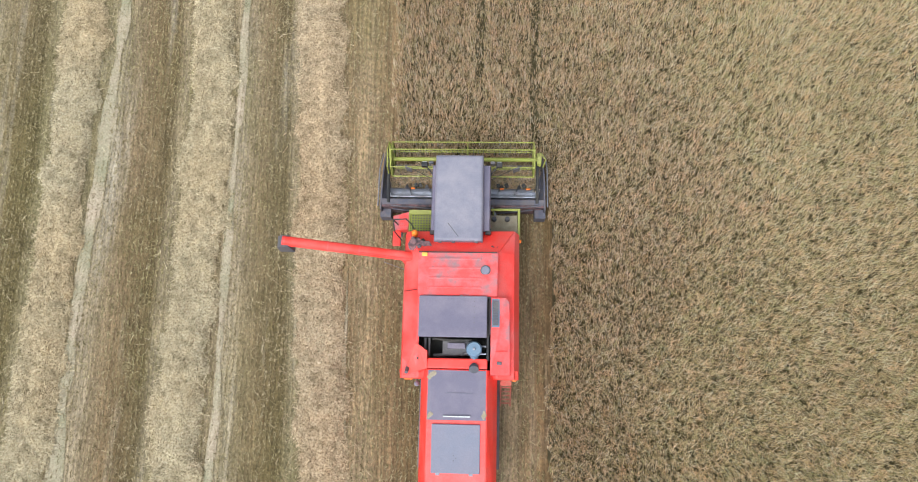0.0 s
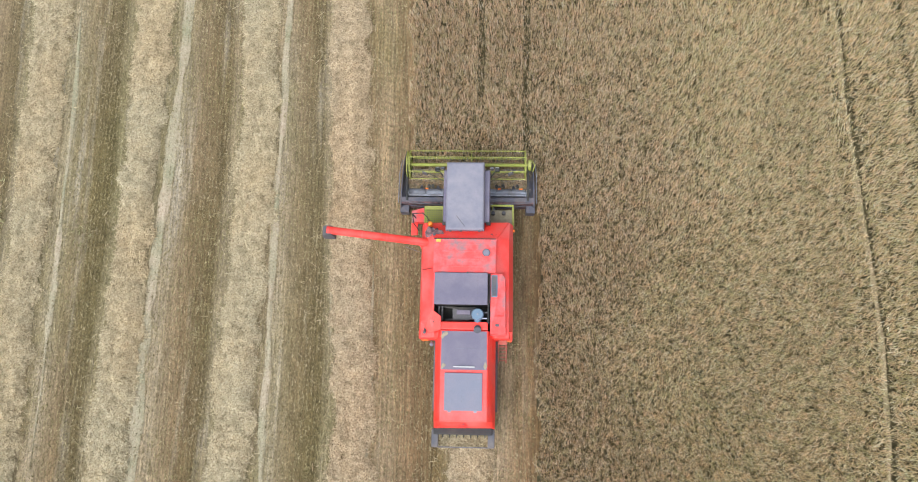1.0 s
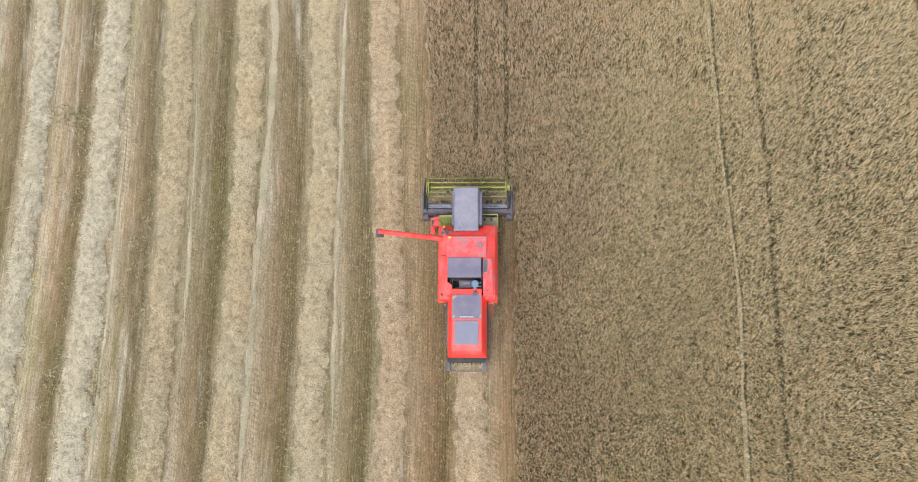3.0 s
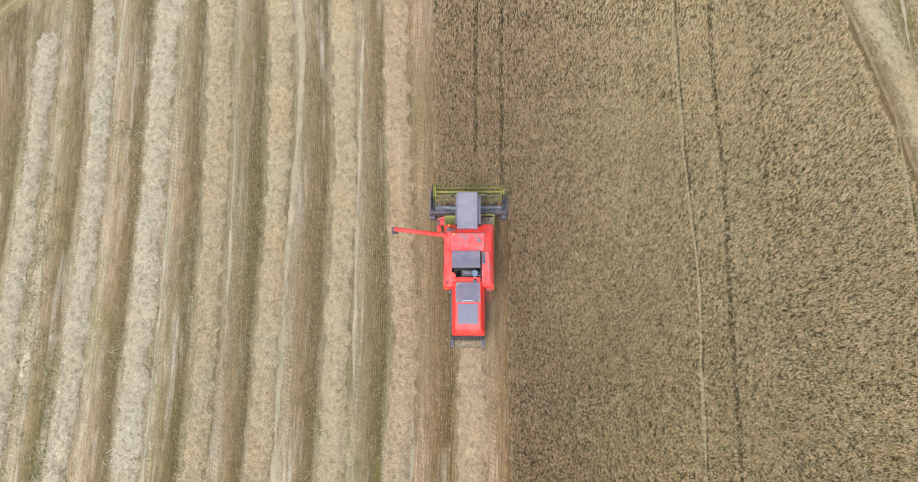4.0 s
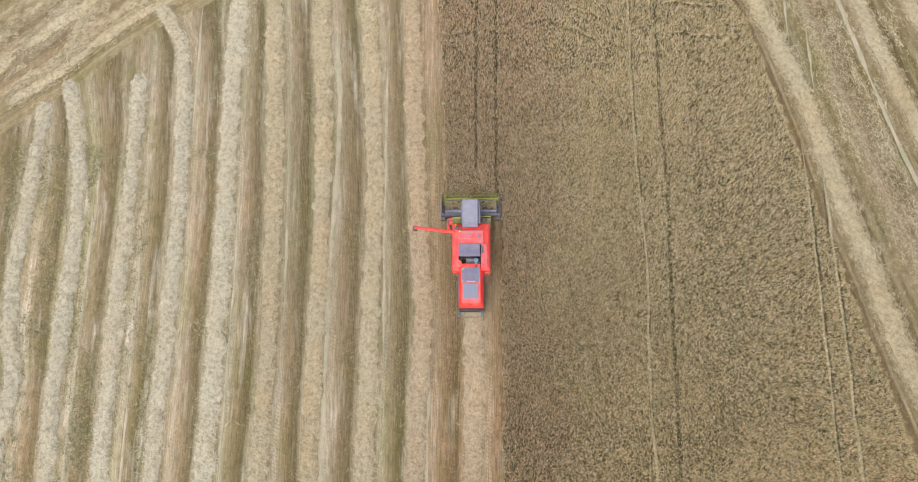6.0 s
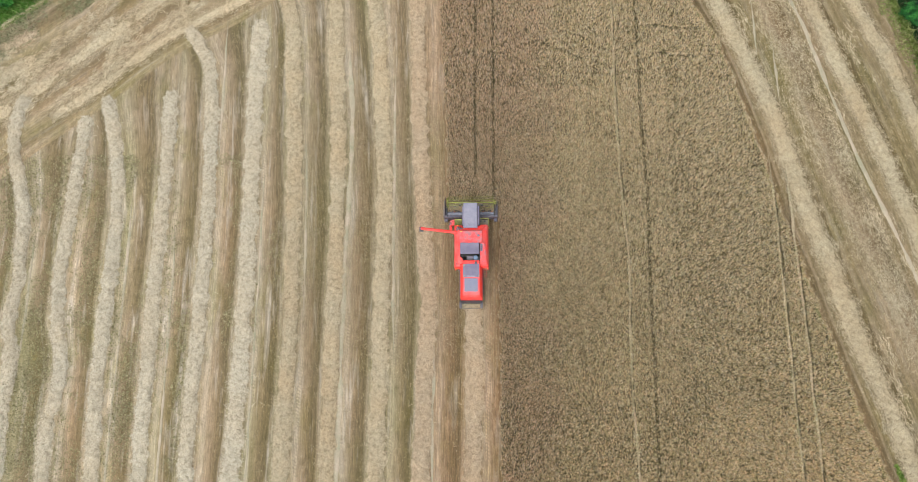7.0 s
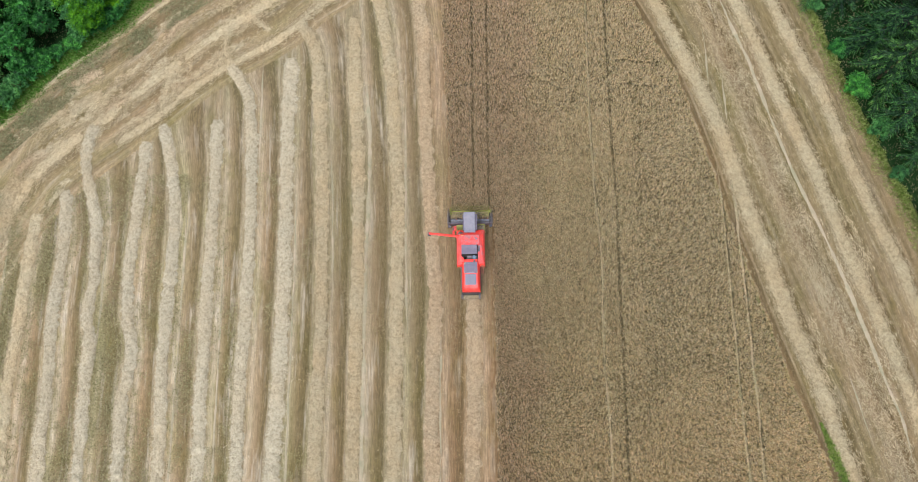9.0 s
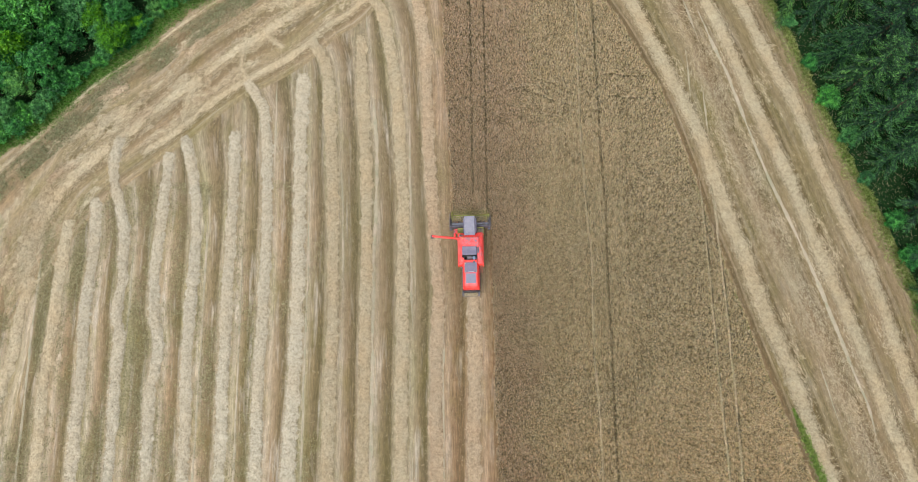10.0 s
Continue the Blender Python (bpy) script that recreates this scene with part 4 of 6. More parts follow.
    box("tank_gap", -0.98, 0.93, -2.065, -2.035, 3.50, 3.585, M_BLACK, lid, 0.0)
    cover = box("tank_cover", -0.91, 0.70, -4.11, -3.14, 3.72, 3.80, M_GREY_SHEET, None, 0.02, None, "flat grey sheet cover")
    for k in range(7):
        part("rivet", add_rod(bmesh.new(), (0.40, -3.27 - 0.125 * k, 3.79), (0.40, -3.27 - 0.125 * k, 3.81), 0.014, 0.010, 8), M_DARK, cover)
    box("hinge", 0.06, 0.12, -3.17, -3.12, 3.78, 3.81, M_DARK, cover, 0.008)
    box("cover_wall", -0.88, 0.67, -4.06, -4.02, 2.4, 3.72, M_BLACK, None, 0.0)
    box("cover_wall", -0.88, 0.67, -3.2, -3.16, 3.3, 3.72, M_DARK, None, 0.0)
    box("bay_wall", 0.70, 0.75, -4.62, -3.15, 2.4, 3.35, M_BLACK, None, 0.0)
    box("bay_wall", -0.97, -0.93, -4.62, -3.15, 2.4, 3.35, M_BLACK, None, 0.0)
    # engine room
    box("engine_block", -0.38, 0.28, -4.50, -4.12, 2.3, 3.02, M_DARK, None, 0.03)
    box("engine_box", -0.25, 0.18, -4.34, -4.20, 3.0, 3.12, M_GREY_SHEET, None, 0.02)
    rod("pipe", [(-0.62, -4.1, 3.05), (-0.2, -4.14, 3.13), (0.35, -4.13, 3.1)], 0.03, M_BLACK)
    rod("pipe", [(-0.60, -4.5, 2.9), (0.1, -4.47, 2.98), (0.3, -4.42, 3.1)], 0.04, M_DARK)
    for x in (-0.80, -0.70):
        box("strut", x - 0.025, x + 0.025, -4.52, -4.08, 3.0, 3.06, M_DARK, None, 0.01)
    for y in (-4.28, -4.46):
        rod("hose", [(0.45, y, 3.2), (0.69, y, 3.2)], 0.025, M_STEEL)
    air = part("air_filter", add_rod(bmesh.new(), (0.40, -4.36, 2.9), (0.40, -4.36, 3.42), 0.165, 0.165, 24), M_BLUE, harvester, "blue-grey round air filter")
    part("filter_lid", add_rod(bmesh.new(), (0.40, -4.36, 3.42), (0.40, -4.36, 3.48), 0.19, 0.16, 24), M_BLUE, air)
    part("filter_knob", add_rod(bmesh.new(), (0.40, -4.36, 3.48), (0.40, -4.36, 3.52), 0.035, 0.03, 12), M_STEEL, air)
    part("filter_neck", add_rod(bmesh.new(), (0.40, -4.40, 3.2), (0.40, -4.62, 3.2), 0.10, 0.10, 16), M_BLUE, air)
    # rear beam, gusset and side box
    box("rear_beam", -0.72, 0.72, -4.82, -4.58, 2.9, 3.30, M_RED, None, 0.03)
    loft("gusset", [[(-1.36, -5.03, 2.7), (-0.72, -4.83, 2.7), (-0.72, -4.40, 2.7), (-1.02, -4.22, 2.7), (-1.05, -4.22, 2.7)],
                    [(-1.33, -5.0, 3.04), (-0.72, -4.83, 3.3), (-0.72, -4.42, 3.38), (-0.97, -4.24, 3.44), (-1.0, -4.24, 3.43)]], M_RED, edge=0.01)
    part("stub_pipe", add_rod(bmesh.new(), (-1.2, -4.72, 3.0), (-1.22, -4.93, 3.27), 0.05, 0.045, 14), M_DARK, harvester)
    muffler = part("exhaust", add_rod(bmesh.new(), (0.40, -4.78, 3.15), (0.40, -4.78, 3.36), 0.10, 0.10, 20), M_DARK, harvester, "dark exhaust outlet")
    part("outlet", add_rod(bmesh.new(), (0.40, -4.78, 3.34), (0.40, -4.84, 3.40), 0.115, 0.115, 20), M_DARK, muffler)
    side = loft("side_box", [[(0.79, -3.13, 2.7), (1.18, -3.13, 2.7), (1.28, -3.22, 2.6), (1.30, -4.98, 2.5), (0.79, -4.98, 2.6)],
                             [(0.79, -3.13, 3.52), (1.14, -3.13, 3.50), (1.24, -3.24, 3.42), (1.26, -4.95, 3.28), (0.79, -4.95, 3.40)]], M_RED_DUSTY, edge=0.015, label="red engine side cover with a dark vent")
    box("vent_frame", 0.81, 1.0, -3.84, -3.16, 3.48, 3.525, M_BLUE, side, 0.01)
    box("vent", 0.835, 0.975, -3.80, -3.20, 3.50, 3.535, M_DARK, side, 0.005)
    for k in range(9):
        box("vent_slat", 0.84, 0.97, -3.24 - 0.063 * k, -3.22 - 0.063 * k, 3.53, 3.542, M_HEADER, side, 0.0)
    box("latch", 0.94, 1.06, -4.72, -4.64, 3.36, 3.41, M_DARK, side, 0.02)
    box("cover_seam", 0.80, 1.20, -4.42, -4.405, 3.38, 3.425, M_RED_PALE, side, 0.0)
    rear = loft("rear_skirt", [[(-1.43, -4.85, 1.6), (1.47, -4.85, 1.6), (1.46, -4.85, 2.95), (-1.42, -4.85, 2.95)],
                               [(-1.43, -5.06, 1.6), (1.47, -5.06, 1.6), (1.46, -5.06, 2.75), (-1.42, -5.06, 2.75)]], M_RED, edge=0.01)
    for x in (-1.3, 1.36):
        box("tail_lamp", x - 0.1, x + 0.1, -5.09, -5.04, 1.95, 2.1, M_ORANGE, rear, 0.01)


def build_hood():
    sec = lambda y, top, low: [(-0.94, y, low), (-0.94, y, 2.35), (-0.86, y, 2.75), (-0.72, y, top), (0.72, y, top), (0.88, y, 2.75), (0.97, y, 2.35), (0.97, y, low)]
    hood = loft("straw_hood", [sec(-4.84, 3.24, 1.4), sec(-6.1, 3.18, 1.4), sec(-7.55, 3.04, 1.5),
                               [(-0.93, -7.80, 1.7), (-0.93, -7.80, 2.3), (-0.84, -7.74, 2.6), (-0.70, -7.68, 2.86), (0.70, -7.68, 2.86), (0.86, -7.74, 2.6), (0.96, -7.80, 2.3), (0.96, -7.80, 1.7)]],
                M_RED, edge=0.02, label="long red straw hood")
    deck = loft("deck", [[(-0.69, -4.86, 3.235), (0.69, -4.86, 3.235), (0.69, -4.86, 3.25), (-0.69, -4.86, 3.25)],
                         [(-0.70, -6.02, 3.17), (0.70, -6.02, 3.17), (0.70, -6.02, 3.20), (-0.70, -6.02, 3.20)]], M_GREY_SHEET, hood, 0.004, "dark grey dusty deck plate")
    for x, y, sx, sy in ((-0.60, -4.98, 0.08, 0.10), (-0.63, -5.90, 0.06, 0.10), (0.63, -5.88, 0.05, 0.11)):
        bm = bmesh.new()
        bmesh.ops.create_icosphere(bm, subdivisions=3, radius=1, matrix=Matrix.Translation((x, y, 3.245 - 0.045 * (-y - 4.86))) @ Matrix.Diagonal((sx, sy, 0.02, 1)))
        for v in bm.verts:
            v.co += Vector((noise.noise(v.co * 8), noise.noise(v.co * 8 + Vector((5, 0, 0))), 0.1 * noise.noise(v.co * 20))) * 0.09
        part("chaff_heap", bm, M_CHAFF, deck, "small drift of chaff")
    rod("grab_bar", [(-0.30, -5.93, 3.19), (-0.30, -5.93, 3.26), (0.32, -5.93, 3.26), (0.32, -5.93, 3.19)], 0.016, M_WHITE, deck, 8, "white grab bar")
    rod("deck_wire", [(-0.25, -5.38, 3.235), (0.38, -5.40, 3.235)], 0.006, M_GREY_PANEL, deck, 6)
    fade = loft("hood_top", [[(-0.70, -6.03, 3.15), (0.70, -6.03, 3.15), (0.70, -6.03, 3.19), (-0.70, -6.03, 3.19)],
                             [(-0.69, -7.5, 3.02), (0.69, -7.5, 3.02), (0.69, -7.5, 3.055), (-0.69, -7.5, 3.055)]], M_RED_PALE, hood, 0.006, "faded pink-red top sheet")
    hatch = loft("hatch", [[(-0.58, -6.11, 3.15), (0.57, -6.11, 3.15), (0.57, -6.11, 3.245), (-0.58, -6.11, 3.245)],
                           [(-0.58, -7.23, 3.05), (0.57, -7.23, 3.05), (0.57, -7.23, 3.145), (-0.58, -7.23, 3.145)]], M_GREY_PANEL, hood, 0.02, "raised pale grey hatch")
    for x in (-0.42, 0.36):
        box("hinge", x - 0.05, x + 0.05, -7.28, -7.21, 3.06, 3.12, M_STEEL, hatch, 0.01)
    for k in range(3):
        part("bolt", add_rod(bmesh.new(), (-0.05 + 0.06 * (k % 2), -6.82 - 0.06 * k, 3.17), (-0.05 + 0.06 * (k % 2), -6.82 - 0.06 * k, 3.2), 0.012, 0.01, 8), M_DARK, hatch)
    tri = bmesh.new()
    vs = [tri.verts.new(q) for q in ((-0.15, -7.70, 2.84), (0.17, -7.70, 2.84), (0.01, -7.57, 3.02))]
    tri.faces.new(vs)
    bmesh.ops.solidify(tri, geom=tri.faces, thickness=0.015)
    bmesh.ops.translate(tri, verts=tri.verts, vec=(0, -0.02, 0.03))
    part("reflector_plate", tri, M_RED_DUSTY, hood, "faded red warning triangle")
    # chopper frame below the hood's mouth
    chop = box("straw_chopper", -0.98, 0.90, -8.02, -7.55, 1.15, 1.72, M_BLACK, None, 0.03, None, "dark grey straw chopper frame")
    for x0, x1 in ((-1.06, -0.84), (0.75, 0.97)):
        box("side_arm", x0, x1, -8.44, -7.86, 1.2, 1.45, M_DARK, chop, 0.03)
    box("rear_bar", -0.85, 0.77, -8.46, -8.42, 1.22, 1.27, M_DARK, chop, 0.008)
    for k in range(7):
        x = -0.72 + k * 0.225
        loft("deflector_fin", [[(x, -8.0, 1.66), (x + 0.05, -8.0, 1.66), (x + 0.05, -8.0, 1.3), (x, -8.0, 1.3)],
                               [(x + 0.015, -8.13, 1.5), (x + 0.035, -8.13, 1.5), (x + 0.035, -8.13, 1.3), (x + 0.015, -8.13, 1.3)]], M_BLACK, chop, 0.0)
    rg = np.random.RandomState(31)
    k = 1500
    at = np.stack([rg.uniform(-0.80, 0.72, k), rg.uniform(-8.42, -7.98, k), rg.uniform(1.0, 1.14, k)], 1)
    v, f = strips(rg, at, np.stack([rg.normal(0, 1, k), rg.normal(0, 1, k), rg.normal(0, 0.3, k)], 1), rg.uniform(0.1, 0.3, k), rg.uniform(0.01, 0.024, k))
    tagged(sheet("chopped_straw", v, f, [M_STRAW_PALE], parent=chop), "pale straw leaving the chopper", kind="stuff")


def build_cab():
    cab = box("cab", -0.70, 0.70, -1.36, 0.02, 1.45, 2.98, M_DARK, None, 0.04, None, "driver's cab with dark glass and grey roof")
    box("windscreen", -0.66, 0.66, 0.03, 0.06, 1.6, 2.9, M_GLASS, cab, 0.01, (-6, 0, 0))
    for x in (-0.715, 0.715):
        box("side_window", x - 0.012, x + 0.012, -1.25, -0.08, 1.85, 2.9, M_GLASS, cab, 0.005)
    flange = loft("roof_flange", [[(-0.76, -1.40, 2.96), (0.76, -1.40, 2.96), (0.76, 0.33, 2.96), (-0.76, 0.33, 2.96)],
                                  [(-0.74, -1.40, 3.12), (0.73, -1.40, 3.12), (0.73, 0.31, 3.12), (-0.73, 0.31, 3.12)]], M_GREY_SHEET, cab, 0.025)
    for x in (-0.70, 0.70):
        box("corner_block", x - 0.07, x + 0.07, -1.49, -1.34, 2.95, 3.1, M_BLACK, flange, 0.02)
    roof = loft("roof", [[(-0.66, -1.74, 3.11), (0.58, -1.74, 3.11), (0.57, 0.52, 3.11), (-0.65, 0.52, 3.11)],
                         [(-0.645, -1.72, 3.34), (0.565, -1.72, 3.34), (0.555, 0.50, 3.36), (-0.635, 0.50, 3.36)],
                         [(-0.595, -1.66, 3.37), (0.515, -1.66, 3.37), (0.505, 0.44, 3.40), (-0.585, 0.44, 3.40)]], M_GREY_ROOF, cab, 0.02, "plain dusty grey roof")
    for x in (-0.45, -0.12, 0.45):
        box("roof_clip", x - 0.08, x, -1.76, -1.71, 3.28, 3.33, M_DARK, roof, 0.008)
    box("roof_scar", -0.18, -0.16, -1.66, -1.22, 3.376, 3.381, M_DARK, roof, 0.0, (0, 0, 38))
    for s in (-1, 1):
        arm = rod("lamp_arm", [(s * 0.70, 0.05, 2.95), (s * 0.95, 0.38, 2.92)], 0.02, M_BLACK, cab)
        lamp = box("work_lamp", s * 0.97 - 0.08, s * 0.97 + 0.08, 0.33, 0.45, 2.84, 2.98, M_BLACK, arm, 0.02)
        box("lens", s * 0.97 - 0.06, s * 0.97 + 0.06, 0.445, 0.465, 2.86, 2.96, M_WHITE, lamp, 0.008)
        rod("mirror_arm", [(s * 0.70, 0.0, 2.8), (s * 1.35, 0.36, 2.7)], 0.009, M_BLACK, cab, 8)
        box("mirror", s * 1.42 - 0.09, s * 1.42 + 0.09, 0.35, 0.38, 2.45, 2.75, M_DARK, cab, 0.015, (0, 0, s * 22))
        box("bracket", s * 0.80 - 0.06, s * 0.80 + 0.06, 0.40, 0.46, 2.9, 3.02, M_DARK, cab, 0.01)


def build_platforms():
    deck = box("platform_frame", -1.47, -0.76, -1.3, -1.25, 1.68, 1.78, M_GREEN, None, 0.01, None, "yellow-green grated driver's platform")
    box("edge_plate", -1.47, -0.74, -0.66, -0.53, 1.70, 1.78, M_GREEN, deck, 0.01)
    box("kick_strip", -1.47, -1.43, -1.25, -0.66, 1.68, 1.76, M_GREEN, deck, 0.008)
    for k in range(9):
        x = -1.40 + 0.076 * k
        box("grate_bar", x - 0.016, x + 0.016, -1.25, -0.66, 1.715, 1.735, M_GREEN, deck, 0.0)
    for k in range(8):
        y = -0.72 - 0.07 * k
        box("grate_bar", -1.43, -0.76, y - 0.012, y + 0.012, 1.72, 1.742, M_GREEN, deck, 0.0)
    box("under_tray", -1.45, -0.76, -1.25, -0.6, 1.45, 1.5, M_DARK, deck, 0.01)
    box("toe_strip", -1.1, -0.78, -1.36, -1.28, 1.76, 1.82, M_GREEN, deck, 0.01)
    step = loft("step_box", [[(-1.88, -1.08, 1.35), (-1.48, -1.08, 1.35), (-1.48, -0.60, 1.35), (-1.90, -0.72, 1.35)],
                             [(-1.88, -1.08, 1.74), (-1.48, -1.08, 1.74), (-1.48, -0.58, 1.74), (-1.90, -0.70, 1.74)]], M_RED_DUSTY, None, 0.012, "red perforated step box")
    for i in range(4):
        for j in range(4):
            box("tread_stud", -1.70 + 0.05 * i, -1.68 + 0.05 * i, -0.98 + 0.09 * j, -0.95 + 0.09 * j, 1.735, 1.752, M_RED_PALE, step, 0.0)
    box("step_flap", -1.92, -1.70, -1.50, -1.08, 1.5, 1.56, M_RED, step, 0.01, (0, -12, 0))
    for k in range(3):
        box("tread", -1.95 - 0.03 * k, -1.72 - 0.03 * k, -1.05, -0.72, 1.15 - 0.3 * k, 1.19 - 0.3 * k, M_DARK, step, 0.008)
    for y in (-0.72, -1.05):
        rod("ladder_rail", [(-1.84, y, 1.4), (-1.93, y, 0.5)], 0.02, M_DARK, step, 8)
    rod("hand_rail", [(-1.76, -0.95, 1.74), (-1.80, -0.98, 2.45), (-1.74, -1.32, 2.5), (-1.62, -1.42, 1.9)], 0.017, M_BLACK)
    rod("hand_rail", [(-1.80, -0.98, 2.45), (-1.45, -0.98, 2.55), (-1.30, -1.12, 2.55), (-1.18, -1.34, 2.5)], 0.017, M_BLACK)
    rear_rail = box("platform_frame", 0.76, 1.55, -0.59, -0.53, 1.94, 2.0, M_GREEN, None, 0.01, None, "yellow-green guard frame round the battery tray")
    box("guard_rail", 1.49, 1.55, -1.30, -0.59, 1.94, 2.0, M_GREEN, rear_rail, 0.01)
    for x, y in ((1.52, -0.56), (0.84, -0.56)):
        rod("guard_post", [(x, y, 1.5), (x, y, 1.94)], 0.022, M_GREEN, rear_rail, 8)
    box("tray", 0.76, 1.50, -1.34, -0.6, 1.45, 1.52, M_CHAFF, rear_rail, 0.01, None, "tray crusted with chaff")
    box("battery", 1.16, 1.42, -1.30, -1.16, 1.5, 1.72, M_BLACK, rear_rail, 0.015)
    for x in (0.86, 1.22):
        part("canister", add_rod(bmesh.new(), (x, -0.72, 1.5), (x, -0.72, 1.66), 0.07, 0.06, 14), M_DARK, rear_rail)
    base = part("beacon", add_rod(bmesh.new(), (-1.13, -1.52, 2.7), (-1.13, -1.52, 3.2), 0.03, 0.03, 10), M_BLACK, harvester, "orange flashing beacon on a stalk")
    bm = add_rod(bmesh.new(), (-1.13, -1.52, 3.2), (-1.13, -1.52, 3.33), 0.085, 0.075, 18)
    bmesh.ops.create_uvsphere(bm, u_segments=18, v_segments=8, radius=0.075, matrix=Matrix.Translation((-1.13, -1.52, 3.33)))
    part("beacon_lens", bm, M_ORANGE, base)
    for k, (x, y, z, r) in enumerate(((-1.10, -1.66, 3.10, 0.10), (-1.20, -1.82, 3.12, 0.09), (-0.96, -1.74, 3.22, 0.08), (-1.02, -1.92, 3.34, 0.06))):
        box("gear_housing", x - r, x + r, y - r * 0.8, y + r * 0.8, z - 0.2, z + 0.08, M_BLACK if k % 2 == 0 else M_DARK, None, 0.04, (10, 15 * (k - 1), 25 * k))
    for k, (x, y, sx, sy) in enumerate(((-0.90, -1.86, 0.22, 0.12), (-1.12, -1.80, 0.15, 0.2), (0.86, -1.88, 0.12, 0.07))):
        bm = bmesh.new()
        bmesh.ops.create_icosphere(bm, subdivisions=3, radius=1, matrix=Matrix.Translation((x, y, 3.33)) @ Matrix.Rotation(0.8, 4, "X") @ Matrix.Diagonal((sx, sy, 0.012, 1)))
        for v in bm.verts:
            v.co += Vector((noise.noise(v.co * 9), noise.noise(v.co * 9 + Vector((5, 0, 0))), 0)) * 0.09
        part("dust_film", bm, M_GRIME_SHADE, harvester, "dark oily dust caked on the paint")
    rod("hose", [(-1.40, -1.3, 1.9), (-1.36, -1.5, 2.4), (-1.15, -1.66, 2.9), (-0.95, -1.72, 3.05)], 0.025, M_BLACK)
    lad = rod("rear_ladder", [(1.06, -5.02, 2.35), (1.06, -5.10, 2.2), (1.08, -5.72, 0.95)], 0.02, M_LADDER, None, 8, "slanting red rear ladder")
    rod("ladder_rail", [(1.32, -5.02, 2.35), (1.32, -5.10, 2.2), (1.34, -5.72, 0.95)], 0.02, M_LADDER, lad, 8)
    for k in range(6):
        f = 0.06 + k * 0.165
        box("rung", 1.07, 1.33, -5.10 - 0.62 * f - 0.018, -5.10 - 0.62 * f + 0.018, 2.2 - 1.25 * f - 0.01, 2.2 - 1.25 * f + 0.01, M_LADDER, lad, 0.0)
    box("ladder_plate", 1.05, 1.33, -5.2, -5.06, 2.2, 2.24, M_LADDER, lad, 0.008)
    bm = bmesh.new()
    bmesh.ops.create_uvsphere(bm, u_segments=14, v_segments=8, radius=0.07, matrix=Matrix.Translation((-1.10, -5.19, 1.85)))
    ball = part("reservoir", bm, M_GREY_PANEL, harvester, "small pale round reservoir")
    rod("bracket", [(-1.10, -5.19, 1.85), (-1.10, -4.9, 1.8)], 0.02, M_DARK, ball, 8)
    for x in (1.54,):
        box("side_marker", x - 0.03, x + 0.03, -1.52, -1.45, 2.2, 2.27, M_ORANGE, None, 0.01)


def build_auger():
    base = part("auger_elbow", add_rod(bmesh.new(), (-1.36, -2.07, 1.6), (-1.36, -2.07, 3.06), 0.14, 0.14, 18), M_RED, harvester)
    a, b = Vector((-1.16, -2.09, 3.10)), Vector((-4.28, -1.87, 3.85))
    tube = part("unloading_auger", add_rod(bmesh.new(), a, b, 0.125, 0.12, 20), M_RED, harvester, "long red unloading tube swung out sideways")
    d = (b - a).normalized()
    for f, r in ((0.42, 0.133), (0.66, 0.131), (0.985, 0.128)):
        q = a.lerp(b, f)
        part("band", add_rod(bmesh.new(), q - d * 0.02, q + d * 0.02, r, r, 20), M_RED_PALE, tube)
    rod("support_rod", [(-1.40, -2.34, 2.6), (-1.9, -2.22, 3.05)], 0.008, M_STEEL, tube, 6)
    rod("pipe_line", [a + Vector((0, -0.10, 0.12)), a.lerp(b, 0.45) + Vector((0, -0.08, 0.12))], 0.010, M_RED_PALE, tube, 6)
    loft("spout", [[tuple(b + Vector(q)) for q in ((-0.02, -0.15, 0.05), (0.16, -0.15, 0.02), (0.16, 0.13, 0.02), (-0.02, 0.13, 0.05))],
                   [tuple(b + Vector(q)) for q in ((-0.14, -0.17, -0.10), (0.20, -0.17, -0.16), (0.20, 0.13, -0.16), (-0.14, 0.13, -0.10))],
                   [tuple(b + Vector(q)) for q in ((-0.16, -0.19, -0.48), (0.20, -0.19, -0.50), (0.20, 0.11, -0.50), (-0.16, 0.11, -0.48))]], M_DARK, tube, 0.01, "dark rubber spout")


